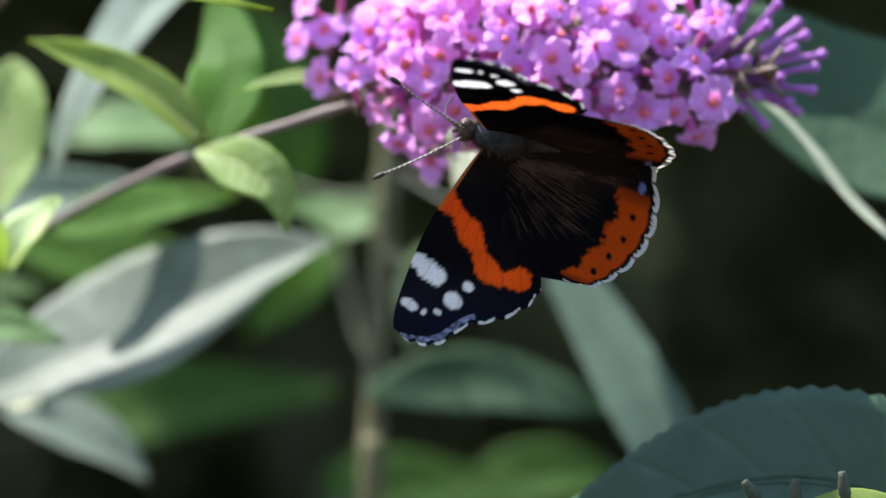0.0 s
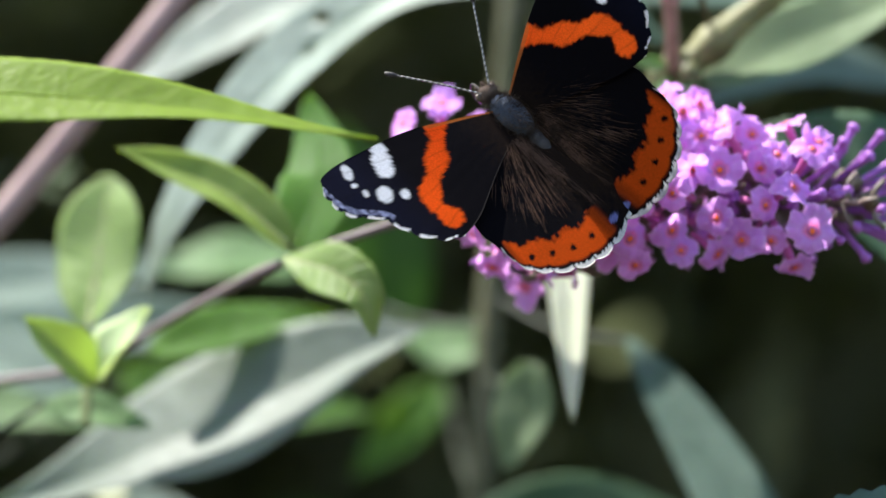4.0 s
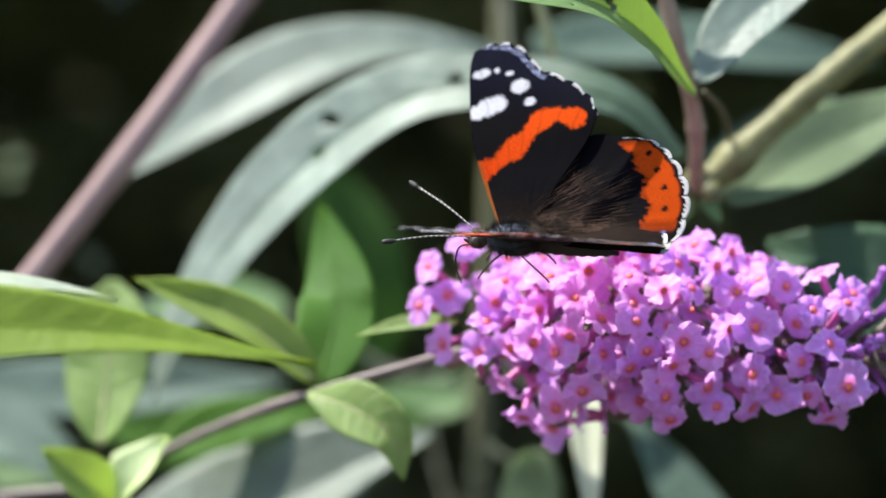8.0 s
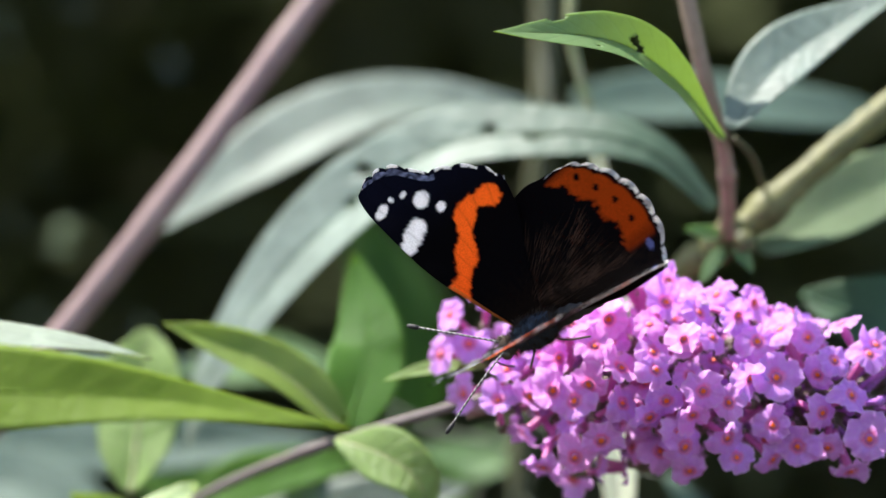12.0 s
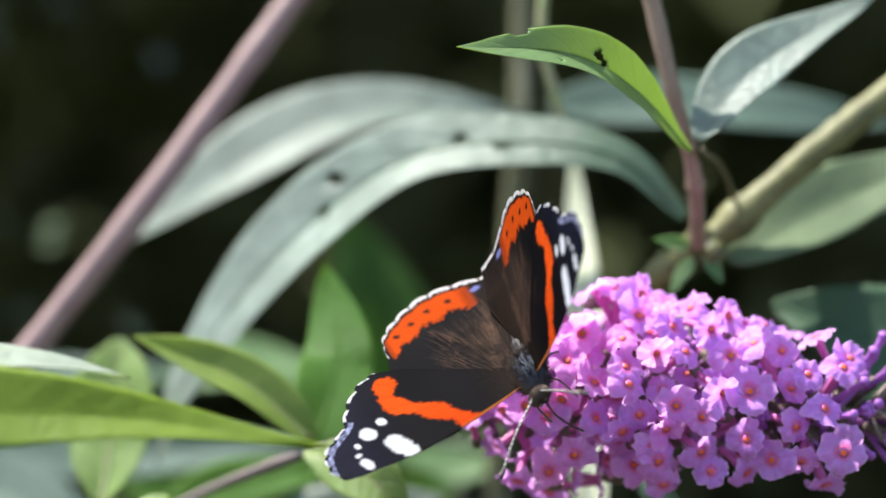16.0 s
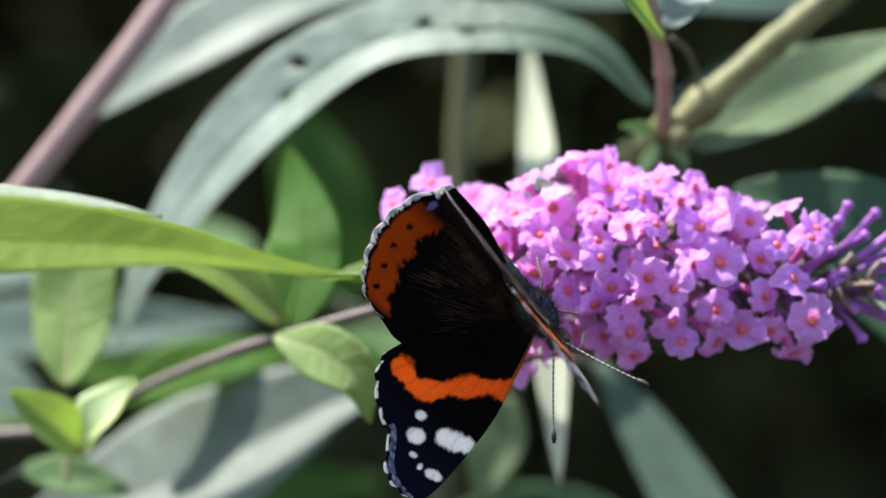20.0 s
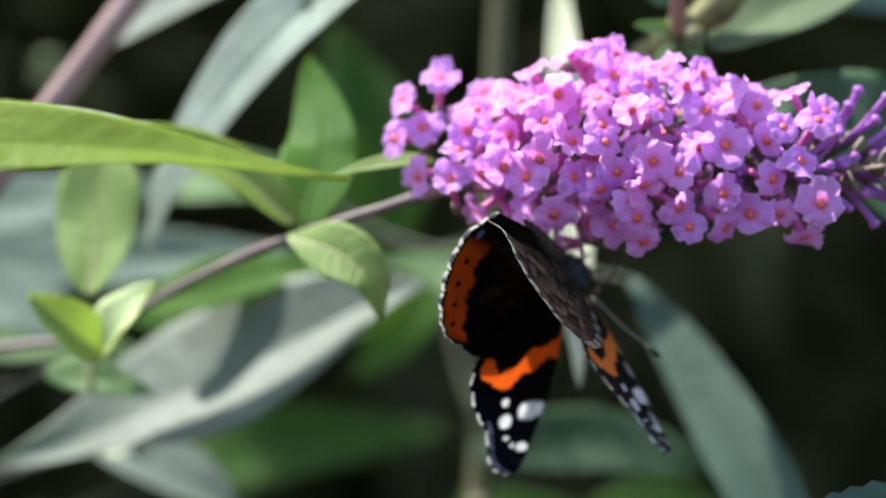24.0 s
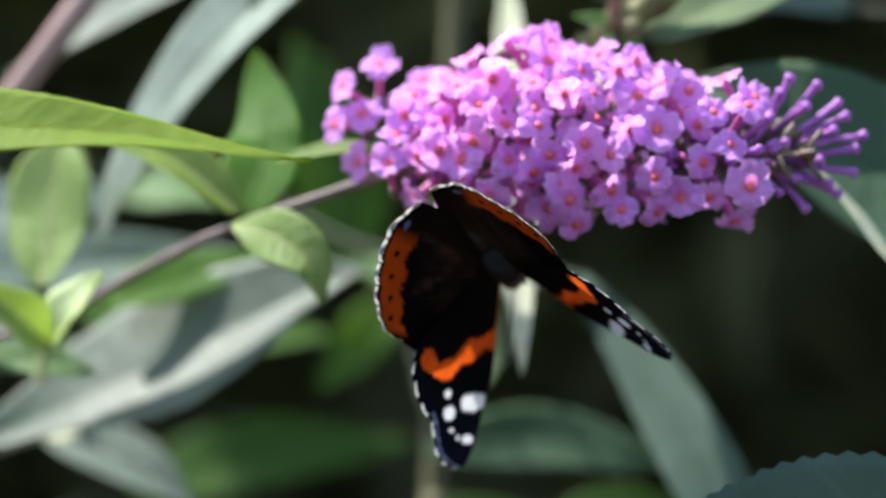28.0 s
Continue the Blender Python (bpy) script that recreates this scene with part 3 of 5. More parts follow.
# ---- the branch with the hanging pale leaf ----
hanging = branch((0.10, 0.35, GROUND_Z), "slender shrub branch with one long pale hanging leaf")
add_stem(hanging, [(0.10, 0.35, GROUND_Z), (0.28, 0.30, -0.3), (0.20, 0.16, 0.30), (0.04, 0.06, 0.20), (0.003, 0.053, 0.145), (0.0053, 0.055, 0.1107)], 0.0016, stem_green, n=70, taper=0.5)
add_leaf(hanging, (0.0057, 0.0950, 0.1153), (0.0082, 0.0660, 0.0732), (0.0106, 0.0400, 0.0268), 0.0091, 5, 14, leaf_felt, 21, label="long pale felted leaf that hangs straight down", full=1.15)

# ---- the stems behind ----
pink = branch((-0.38, 0.15, GROUND_Z), "pinkish brown leaning stem with pale grey-green leaves")
add_stem(pink, [(-0.38, 0.15, GROUND_Z), (-0.30, 0.10, -0.3), (-0.185, 0.065, -0.04), (-0.1233, 0.0600, 0.0394), (-0.0964, 0.0650, 0.0749), (-0.0715, 0.0650, 0.1072), (-0.0488, 0.0700, 0.1404), (-0.0345, 0.0750, 0.1610), (-0.01, 0.08, 0.2), (0.05, 0.09, 0.3)], 0.0030, stem_pink, n=80, taper=0.2)
back = branch((-0.03, 0.15, GROUND_Z), "pale brown upright stem with broad shaded leaves")
add_stem(back, [(-0.03, 0.15, GROUND_Z), (-0.03, 0.16, -0.5), (-0.0143, 0.1300, -0.0429), (-0.0130, 0.1300, 0.0041), (-0.0112, 0.1300, 0.0444), (-0.0077, 0.1300, 0.1044), (-0.0057, 0.1300, 0.1360), (-0.004, 0.14, 0.25), (0.01, 0.15, 0.4)], 0.0027, stem_back, n=90, taper=0.1)
side = branch((0.17, 0.10, GROUND_Z), "dark upright stem with broad toothed leaves")
add_stem(side, [(0.17, 0.10, GROUND_Z), (0.18, 0.06, -0.4), (0.145, 0.03, -0.05), (0.135, 0.08, 0.08), (0.14, 0.12, 0.25)], 0.0030, stem_olive, n=60)


def add_stalked(parent, joint, base, mid, tip, width, tilt, fold, material, seed, **more):
    """A leaf whose stalk runs to the joint on its stem."""
    j, b_ = Vector(joint), Vector(base)
    sag = (j + b_) / 2 + Vector((0, 0, -0.06 * (j - b_).length))
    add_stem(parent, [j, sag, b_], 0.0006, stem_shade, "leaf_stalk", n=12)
    return add_leaf(parent, base, mid, tip, width, tilt, fold, material, seed, **more)


def on_back(z):
    return (-0.0103 + 0.05 * (z - 0.05), 0.1300, z)


LOW = (-0.1480, 0.0620, 0.0080)
low_branch = branch((-0.25, 0.14, GROUND_Z), "low shrub branch with broad pale leaves that nods")
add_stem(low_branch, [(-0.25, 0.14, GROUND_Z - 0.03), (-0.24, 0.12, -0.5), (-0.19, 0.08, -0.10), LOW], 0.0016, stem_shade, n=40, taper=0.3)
add_stalked(low_branch, LOW, (-0.1020, 0.0760, 0.0138), ((-0.0885, 0.0740, 0.0180), (-0.0720, 0.0720, 0.0261), (-0.0557, 0.0715, 0.0327), (-0.0427, 0.0715, 0.0384), (-0.0319, 0.0715, 0.0437)), (-0.0188, 0.0710, 0.0484), 0.0310, 34, 12, leaf_shiny, 31, label="broad shiny pale leaf creased along its midrib", shape=(0.08, 0.26, 0.48, 0.74, 0.95, 1.0, 0.88, 0.68, 0.40, 0.04), rows=44)
add_stalked(low_branch, LOW, (-0.0892, 0.1100, 0.0178), (-0.0740, 0.1100, 0.0133), (-0.0586, 0.1100, 0.0025), 0.0150, 40, 12, leaf_pale, 32)
add_stalked(low_branch, LOW, (-0.0854, 0.0780, 0.0180), (-0.0810, 0.0780, 0.0177), (-0.0765, 0.0780, 0.0167), 0.0080, 50, 10, leaf_felt, 56)
add_stalked(low_branch, LOW, (-0.0879, 0.0500, 0.0315), (-0.0772, 0.0500, 0.0298), (-0.0676, 0.0500, 0.0274), 0.0080, 30, 10, leaf_mid, 33)
add_stalked(pink, LOW, (-0.0964, 0.2400, 0.0114), (-0.0643, 0.2400, 0.0186), (-0.0267, 0.2400, 0.0216), 0.0196, 20, 10, leaf_shade, 34)
add_stalked(back, on_back(0.056), (-0.0538, 0.1600, 0.0753), (-0.0715, 0.1600, 0.0762), (-0.0893, 0.1600, 0.0746), 0.0162, 45, 10, leaf_mid, 35)
add_stalked(back, on_back(0.14), (-0.0040, 0.1000, 0.1225), ((-0.0285, 0.0980, 0.1252), (-0.0464, 0.0950, 0.1209), (-0.0630, 0.0920, 0.1110), (-0.0773, 0.0900, 0.1007)), (-0.0905, 0.0880, 0.0925), 0.0190, 40, 14, leaf_grey, 36, label="broad pale grey-green leaf", shape=(0.10, 0.35, 0.62, 0.85, 1.0, 1.0, 0.86, 0.62, 0.36, 0.05), twist=14)
add_stalked(back, on_back(0.12), (0.0005, 0.1200, 0.1282), (0.0321, 0.1200, 0.1278), (0.0720, 0.1200, 0.1235), 0.0150, 34, 10, leaf_teal, 37)
add_stalked(back, on_back(0.064), (-0.0378, 0.2000, 0.0626), (-0.0402, 0.2000, 0.0866), (-0.0507, 0.2000, 0.1163), 0.0231, 8, 10, leaf_shade, 38)
add_stalked(back, on_back(0.064), (0.0195, 0.1000, 0.0500), ((0.0319, 0.0900, 0.0312), (0.0447, 0.0800, 0.0072)), (0.0560, 0.0750, -0.0180), 0.0150, 12, 8, leaf_teal, 39, label="smooth blue-green leaf", shape=(0.10, 0.52, 0.75, 0.88, 0.97, 1.0, 0.9, 0.6, 0.1))
add_stalked(back, on_back(0.015), (-0.0140, 0.1200, 0.0160), (0.0110, 0.1200, 0.0180), (0.0380, 0.1200, 0.0120), 0.0140, 15, 8, leaf_toothed, 40, full=0.9)
add_stalked(back, on_back(0.046), (0.0010, 0.0850, 0.0435), (-0.0013, 0.0850, 0.0324), (-0.0044, 0.0850, 0.0219), 0.0118, 8, 8, leaf_soft, 41)
add_stalked(back, on_back(0.02), (-0.0262, 0.2200, 0.0559), (-0.0372, 0.2200, 0.0453), (-0.0482, 0.2200, 0.0332), 0.0126, 10, 10, leaf_green, 42)
add_stalked(back, on_back(0.0), (-0.0320, 0.2400, -0.0021), (-0.0125, 0.2400, -0.0019), (0.0194, 0.2400, -0.0045), 0.0165, 20, 10, leaf_shade, 43)
add_stalked(back, on_back(0.0), (0.0042, 0.2400, -0.0046), (0.0236, 0.2400, 0.0011), (0.0471, 0.2400, -0.0016), 0.0165, 20, 10, leaf_shade, 44)
add_stalked(pink, LOW, (-0.1214, 0.1300, 0.0580), (-0.0880, 0.1300, 0.0571), (-0.0500, 0.1300, 0.0586), 0.0146, 25, 10, leaf_blue, 47)
add_stalked(pink, LOW, (-0.1288, 0.1200, 0.0519), (-0.1078, 0.1150, 0.0474), (-0.0894, 0.1100, 0.0372), 0.0163, 30, 10, leaf_blue, 48)
add_stalked(pink, LOW, (-0.1288, 0.1400, 0.0407), (-0.1066, 0.1400, 0.0404), (-0.0838, 0.1400, 0.0377), 0.0107, 30, 10, leaf_mid, 50)
add_stalked(back, on_back(0.045), (-0.0134, 0.1300, 0.0550), (-0.0235, 0.1300, 0.0546), (-0.0349, 0.1300, 0.0565), 0.0060, 35, 10, leaf_mid, 54)
add_stalked(back, on_back(0.03), (-0.0117, 0.1500, 0.0573), (-0.0209, 0.1500, 0.0551), (-0.0308, 0.1500, 0.0576), 0.0122, 30, 10, leaf_mid, 55)
add_stalked(pink, LOW, (-0.1397, 0.1600, 0.0691), (-0.1116, 0.1600, 0.0715), (-0.0799, 0.1600, 0.0753), 0.0172, 35, 10, leaf_blue, 53)
add_stalked(pink, LOW, (-0.0962, 0.1700, 0.0515), (-0.0684, 0.1700, 0.0455), (-0.0382, 0.1700, 0.0433), 0.0163, 20, 10, leaf_green, 49)
add_stalked(side, (0.1355, 0.0900, 0.1000), (0.0765, 0.1200, 0.1069), (0.0580, 0.1200, 0.1109), (0.0321, 0.1200, 0.1020), 0.0101, 20, 10, leaf_blue, 45)
add_stalked(side, (0.1480, 0.0310, -0.0650), (0.1091, -0.0150, -0.0236), (0.0671, -0.0120, -0.0047), (0.0194, -0.0120, -0.0151), 0.0311, 4, 6, leaf_dark, 46, teeth=1.6, rows=70, label="broad dark green leaf with a toothed edge", full=0.85)

add_stalked(side, (0.1480, 0.0310, -0.0650), (0.0834, -0.0300, -0.0119), (0.0726, -0.0300, -0.0079), (0.0618, -0.0300, -0.0098), 0.0050, 40, 10, leaf_lime, 57, teeth=1.0)

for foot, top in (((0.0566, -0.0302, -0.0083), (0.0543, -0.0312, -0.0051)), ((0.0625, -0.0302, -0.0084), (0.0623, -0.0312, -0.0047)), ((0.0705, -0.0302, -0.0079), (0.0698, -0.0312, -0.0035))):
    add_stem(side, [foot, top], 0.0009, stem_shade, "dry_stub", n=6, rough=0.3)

# ---- the foremost leaf, which sways ----
near = thing("shrub_twig", (-0.1396, -0.0600, 0.0352), "bright yellow-green leaf on a twig that sways close by", "branch")
add_stem(near, [(-0.30, 0.05, GROUND_Z), (-0.26, -0.03, -0.4), (-0.1396, -0.0600, 0.0352), (-0.1253, -0.0700, 0.0602), (-0.1056, -0.0720, 0.0626)], 0.0012, stem_green, n=50, taper=0.4)
# added sheet over the same leaf's upper half, whitened as sheen
add_leaf(near, (-0.1060, -0.0600, 0.0668), (-0.0790, -0.0570, 0.0648), (-0.0470, -0.0590, 0.0592), 0.0125, 78, 0, leaf_sheen, 52, teeth=1.0, rows=50, name="leaf_face", label="upper half of the leaf with its white sheen put into the colour", shape=(1.0, 1.0, 0.9, 0.72, 0.4, 0.03))
add_leaf(near, (-0.1056, -0.0720, 0.0584), ((-0.0832, -0.0710, 0.0574), (-0.0479, -0.0680, 0.0550)), (-0.0167, -0.0660, 0.0504), 0.0150, 40, 8, leaf_glow, 51, teeth=0.6, rows=50, label="bright yellow-green leaf lit through from above", shape=(0.5, 0.9, 1.0, 1.0, 0.9, 0.74, 0.56, 0.38, 0.20, 0.03))

# ---- the flower spike ----
SPIKE = Vector((-0.0151, 0.0040, 0.0589))
AXIS = [Vector(p) - SPIKE for p in ((-0.0151, 0.0040, 0.0589), (0.0056, 0.0000, 0.0642), (0.0391, -0.0020, 0.0628), (0.0612, -0.0050, 0.0606))]
spike = thing("flower_spike", SPIKE, "drooping lilac butterfly-bush flower spike with orange-eyed florets", "flower")
axis_line = spline(AXIS, 40)
bm = bmesh.new()
add_tube(bm, axis_line, lambda s: 0.0013 * (1 - 0.6 * s), 8)
part("stalk", bm, stem_spike, spike, "thin brownish green flower stalk")


def axis_at(x):
    k = min(range(40), key=lambda i: abs(axis_line[i].x - x))
    return axis_line[k]


def girth(x):
    """Half the thickness of the spike at x metres from its base."""
    s = max(0.0, min(1.0, x / 0.088))
    return float(np.interp(s, (0, 0.12, 0.25, 0.42, 0.65, 0.85, 1.0), (0.008, 0.0130, 0.0160, 0.0170, 0.0125, 0.0095, 0.0050)))


def limb_mesh(seed, material):
    """The flat face of a floret: four rounded, crinkled lobes round the throat; it looks along +z."""
    rnd = random.Random(seed)
    bm = bmesh.new()
    lay = bm.verts.layers.float.new("radius")
    rings, spokes = 6, 44
    r0, r1 = 0.00050, 0.0034 * rnd.uniform(0.9, 1.1)
    lobes = [rnd.uniform(0.82, 1.12) for _ in range(4)]
    cup = rnd.uniform(-0.3, 0.6)
    lift = [cup + rnd.uniform(-0.3, 0.4) for _ in range(4)]
    curl = [rnd.uniform(-0.75, 0.1) for _ in range(4)]
    ph = rnd.uniform(0, 6)
    prev = None
    for i in range(rings + 1):
        q = i / rings
        cur = []
        for k in range(spokes):
            a = 2 * math.pi * k / spokes
            n_ = int(((a + math.pi / 4) % (2 * math.pi)) // (math.pi / 2)) % 4
            c_ = abs(math.cos(2 * a))
            frill = 1 + 0.035 * math.sin(9 * a + ph) + 0.030 * math.sin(19 * a + 2 * ph) + 0.02 * math.sin(31 * a + ph)
            reach = r1 * (1 + (lobes[n_] - 1) * min(1, 2 * c_)) * (0.70 + 0.30 * min(1, 1.7 * c_) ** 0.55) * (frill if q > 0.7 else 1)
            r = r0 + (reach - r0) * q
            z = reach * (q * q * lift[n_] + q ** 4 * curl[n_]) * c_ + 0.0003 * q
            z += q * q * (0.00034 * math.sin(7 * a + ph) + 0.00026 * math.sin(15 * a + 2 * ph))
            z -= 0.16 * reach * q * q * (1 - c_)
            if i == 0:
                z -= 0.0001
            v = bm.verts.new((r * math.cos(a), r * math.sin(a), z))
            v[lay] = q
            cur.append(v)
        if prev:
            for k in range(spokes):
                bm.faces.new((prev[k], prev[(k + 1) % spokes], cur[(k + 1) % spokes], cur[k]))
        prev = cur
    me = bpy.data.meshes.new("floret")
    bm.to_mesh(me)
    bm.free()
    me.materials.append(material)
    me.shade_smooth()
    return me


def made(bm, name, material):
    me = bpy.data.meshes.new(name)
    bm.to_mesh(me)
    bm.free()
    me.materials.append(material)
    me.shade_smooth()
    return me


FLORET_FACES = [limb_mesh(s, petal_mat) for s in range(18)]
PINK_FACES = [limb_mesh(s + 40, petal_pink) for s in range(14)]
DRY_FACES = [limb_mesh(s + 70, petal_dry) for s in range(3)]
bm = bmesh.new()
add_tube(bm, [Vector((0, 0, z)) for z in (-0.0085, -0.006, -0.003, -0.001, 0.0001)], lambda s: 0.00055 + 0.00022 * s, 8)
TUBE = made(bm, "corolla_tube", tube_mat)
bm = bmesh.new()
add_tube(bm, [Vector((0, 0, z)) for z in (-0.0006, 0.0, 0.00012, 0.00015)], lambda s: 0.00050 - 0.0005 * max(0, s - 0.5), 12)
THROAT = made(bm, "throat", throat_mat)
bm = bmesh.new()
add_tube(bm, [Vector((0, 0, z)) for z in (-0.0102, -0.0094, -0.0080, -0.0072)], lambda s: 0.0005 + 0.0005 * math.sin(2.2 * s), 8)
CALYX = made(bm, "calyx", calyx_mat)
bm = bmesh.new()
add_tube(bm, spline([(0, 0, -0.0098), (0.0002, 0, -0.005), (0, 0, -0.0012), (0, 0, 0.0), (0, 0, 0.0011)], 14), lambda s: float(np.interp(s, (0, 0.5, 0.75, 0.88, 1), (0.00045, 0.00055, 0.0006, 0.00105, 0.0004))), 8)
BUD = made(bm, "bud", bud_mat)
bm = bmesh.new()
for k in range(4):
    turn = Matrix.Rotation(k * math.pi / 2 + 0.4, 3, "Z")
    add_ball(bm, turn @ Vector((0.0007, 0, 0.0006)), (0.0006, 0.0007, 0.0009), None, 8, 6)
HALF = made(bm, "petals", bud_mat)
rnd = random.Random(77)


def aim(centre, way, spin):
    q = way.to_track_quat("Z", "Y")
    return Matrix.Translation(centre) @ q.to_matrix().to_4x4() @ Matrix.Rotation(spin, 4, "Z")


def child(name, me, parent, m=None):
    ob = new(name, me)
    ob.parent = parent
    if m is not None:
        ob.matrix_basis = m
    return ob


def add_floret(centre, way, size=1.0):
    m = aim(centre, way, rnd.uniform(0, 6.3)) @ Matrix.Scale(size, 4)
    older = rnd.random() < 0.65 - abs(centre.x - 0.023) * 30
    dry = rnd.random() < 0.035 and size < 0.97
    ob = child("floret", rnd.choice(DRY_FACES if dry else PINK_FACES if older else FLORET_FACES), spike, m)
    child("corolla_tube", TUBE, ob)
    child("throat", THROAT, ob)
    child("calyx", CALYX, ob)


def add_bud(centre, way, size=1.0, opening=False):
    m = aim(centre, way, rnd.uniform(0, 6.3)) @ Matrix.Scale(size, 4)
    ob = child("bud", BUD, spike, m)
    child("calyx", CALYX, ob)
    if opening:
        child("petals", HALF, ob)


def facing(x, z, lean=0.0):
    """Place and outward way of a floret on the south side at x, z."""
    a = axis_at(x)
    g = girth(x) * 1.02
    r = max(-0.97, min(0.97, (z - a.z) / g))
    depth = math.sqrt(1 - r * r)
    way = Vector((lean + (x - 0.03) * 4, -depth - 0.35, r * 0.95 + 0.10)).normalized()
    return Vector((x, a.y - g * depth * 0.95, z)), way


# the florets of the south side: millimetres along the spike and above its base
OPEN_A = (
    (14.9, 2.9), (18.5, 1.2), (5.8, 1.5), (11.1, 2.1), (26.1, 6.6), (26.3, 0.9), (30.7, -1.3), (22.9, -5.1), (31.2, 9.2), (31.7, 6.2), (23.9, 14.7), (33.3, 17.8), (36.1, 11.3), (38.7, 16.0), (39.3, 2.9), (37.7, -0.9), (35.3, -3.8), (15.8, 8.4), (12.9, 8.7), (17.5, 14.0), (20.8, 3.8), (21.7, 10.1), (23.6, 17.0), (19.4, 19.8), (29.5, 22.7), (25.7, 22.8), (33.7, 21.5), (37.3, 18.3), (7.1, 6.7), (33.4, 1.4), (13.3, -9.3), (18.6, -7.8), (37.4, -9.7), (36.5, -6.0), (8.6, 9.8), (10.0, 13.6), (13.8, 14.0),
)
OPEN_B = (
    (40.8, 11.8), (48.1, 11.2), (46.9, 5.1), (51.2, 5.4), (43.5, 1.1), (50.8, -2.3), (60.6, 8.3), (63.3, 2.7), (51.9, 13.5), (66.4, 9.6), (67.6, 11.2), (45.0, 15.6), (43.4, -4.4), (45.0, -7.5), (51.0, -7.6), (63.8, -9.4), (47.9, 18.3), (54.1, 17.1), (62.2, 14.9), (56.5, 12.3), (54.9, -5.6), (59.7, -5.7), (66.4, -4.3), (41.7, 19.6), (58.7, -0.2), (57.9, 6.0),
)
placed = []


def free(c, gap):
    return all((c - p_).length > gap for p_ in placed)


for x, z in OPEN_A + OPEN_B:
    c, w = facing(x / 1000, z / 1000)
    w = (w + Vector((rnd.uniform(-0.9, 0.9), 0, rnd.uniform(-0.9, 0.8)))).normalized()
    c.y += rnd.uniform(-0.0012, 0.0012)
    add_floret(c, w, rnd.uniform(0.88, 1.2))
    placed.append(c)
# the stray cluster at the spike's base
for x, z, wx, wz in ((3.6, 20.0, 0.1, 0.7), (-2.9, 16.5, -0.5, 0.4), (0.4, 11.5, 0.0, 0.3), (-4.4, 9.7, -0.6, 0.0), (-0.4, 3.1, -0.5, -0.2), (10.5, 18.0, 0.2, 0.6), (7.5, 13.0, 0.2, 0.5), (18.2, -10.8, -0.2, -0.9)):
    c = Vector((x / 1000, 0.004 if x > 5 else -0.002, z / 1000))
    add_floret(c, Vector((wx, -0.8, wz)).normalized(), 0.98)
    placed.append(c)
# all round: sides, top, back, the gaps between, and an inner layer that closes the view into the spike
for i in range(1700):
    x = 0.008 + 0.064 * rnd.random()
    ang = i * 2.39996
    a = axis_at(x)
    inner = i > 1100
    g = girth(x) * (rnd.uniform(0.40, 0.60) if inner else rnd.uniform(0.62, 1.08))
    out = Vector((0, -math.cos(ang), math.sin(ang)))
    low = out.z < -0.25
    c = Vector((x, a.y, a.z)) + out * g * (1.0 + 0.14 * min(0.0, out.z))
    if x < 0.013 and out.z > -0.1:
        continue
    if not inner and low and rnd.random() < 0.62 + 5 * max(0, x - 0.03):
        continue
    if not inner and noise.noise(c * 170) < -0.04:
        continue
    if not free(c, 0.0042 if inner else 0.0046):
        continue
    placed.append(c)
    if x > 0.056 and rnd.random() < (x - 0.056) / 0.012:
        add_bud(c + out * 0.001, (out + Vector((0.9, 0, 0.1))).normalized(), rnd.uniform(0.85, 1.1), rnd.random() < 0.35)
        continue
    if rnd.random() < (0.75 if inner else 0.12):
        add_bud(c, (out + Vector((0.4, -0.2, 0))).normalized(), rnd.uniform(0.8, 1.0), rnd.random() < 0.5)
        continue
    way = (out + Vector(((x - 0.03) * 8, -0.22, 0.12)) + Vector((rnd.uniform(-1.1, 1.1), rnd.uniform(-0.4, 0.5), rnd.uniform(-0.9, 1.0)))).normalized()
    add_floret(c, way, rnd.uniform(0.76, 1.1))
# the buds towards the tip: tubes that spread to the right
for x, z, wx, wy, wz in ((73.5, 15.0, 0.5, -0.3, 0.9), (78.0, 13.7, 0.7, -0.4, 0.7), (71.8, 12.5, 0.5, -0.5, 0.6), (82.6, 8.5, 1, -0.3, 0.35), (84, 3.0, 1, -0.4, 0.05), (72.5, 4.0, 0.2, -1, 0.0),
                         (79.5, -2.8, 0.8, -0.6, -0.4), (75.5, -6.5, 0.6, -0.4, -0.9), (83.5, -0.8, 1, -0.3, -0.2), (69.0, -4.3, 0.5, -0.5, -0.7), (80.5, 6.0, 1, -0.6, 0.25), (81.5, 11.0, 0.9, 0.3, 0.6),
                         (76.0, 10.0, 0.8, -0.7, 0.5), (66.5, -6.8, 0.4, -0.5, -0.9), (85.5, 5.5, 1, 0.2, 0.2), (78.0, 1.0, 0.9, -0.8, -0.1), (81.0, -4.0, 0.9, 0.2, -0.4), (74.0, -2.0, 0.6, -0.9, -0.3),
                         (63.0, -8.0, 0.3, -0.6, -0.9), (70.0, 8.5, 0.5, -0.9, 0.3)):
    add_bud(Vector((x / 1000, -0.004 + 0.004 * wy, z / 1000)), Vector((wx, wy, wz)).normalized(), 1.15, False)
# a withered floret at the end of the stalk
bm = bmesh.new()
for k in range(7):
    way = Vector((math.cos(k * 2.4), math.sin(k * 2.4), 0.5 * math.sin(k * 1.7)))
    add_ball(bm, Vector((0.0762, -0.0095, 0.0017)) + way * 0.0007, (0.0009, 0.0008, 0.0010), Matrix.Rotation(k, 3, way), 8, 6)
part("withered_floret", bm, bark("withered", (0.05, 0.035, 0.015), (0.14, 0.09, 0.05), 1500.0), spike, "shrivelled brown floret")
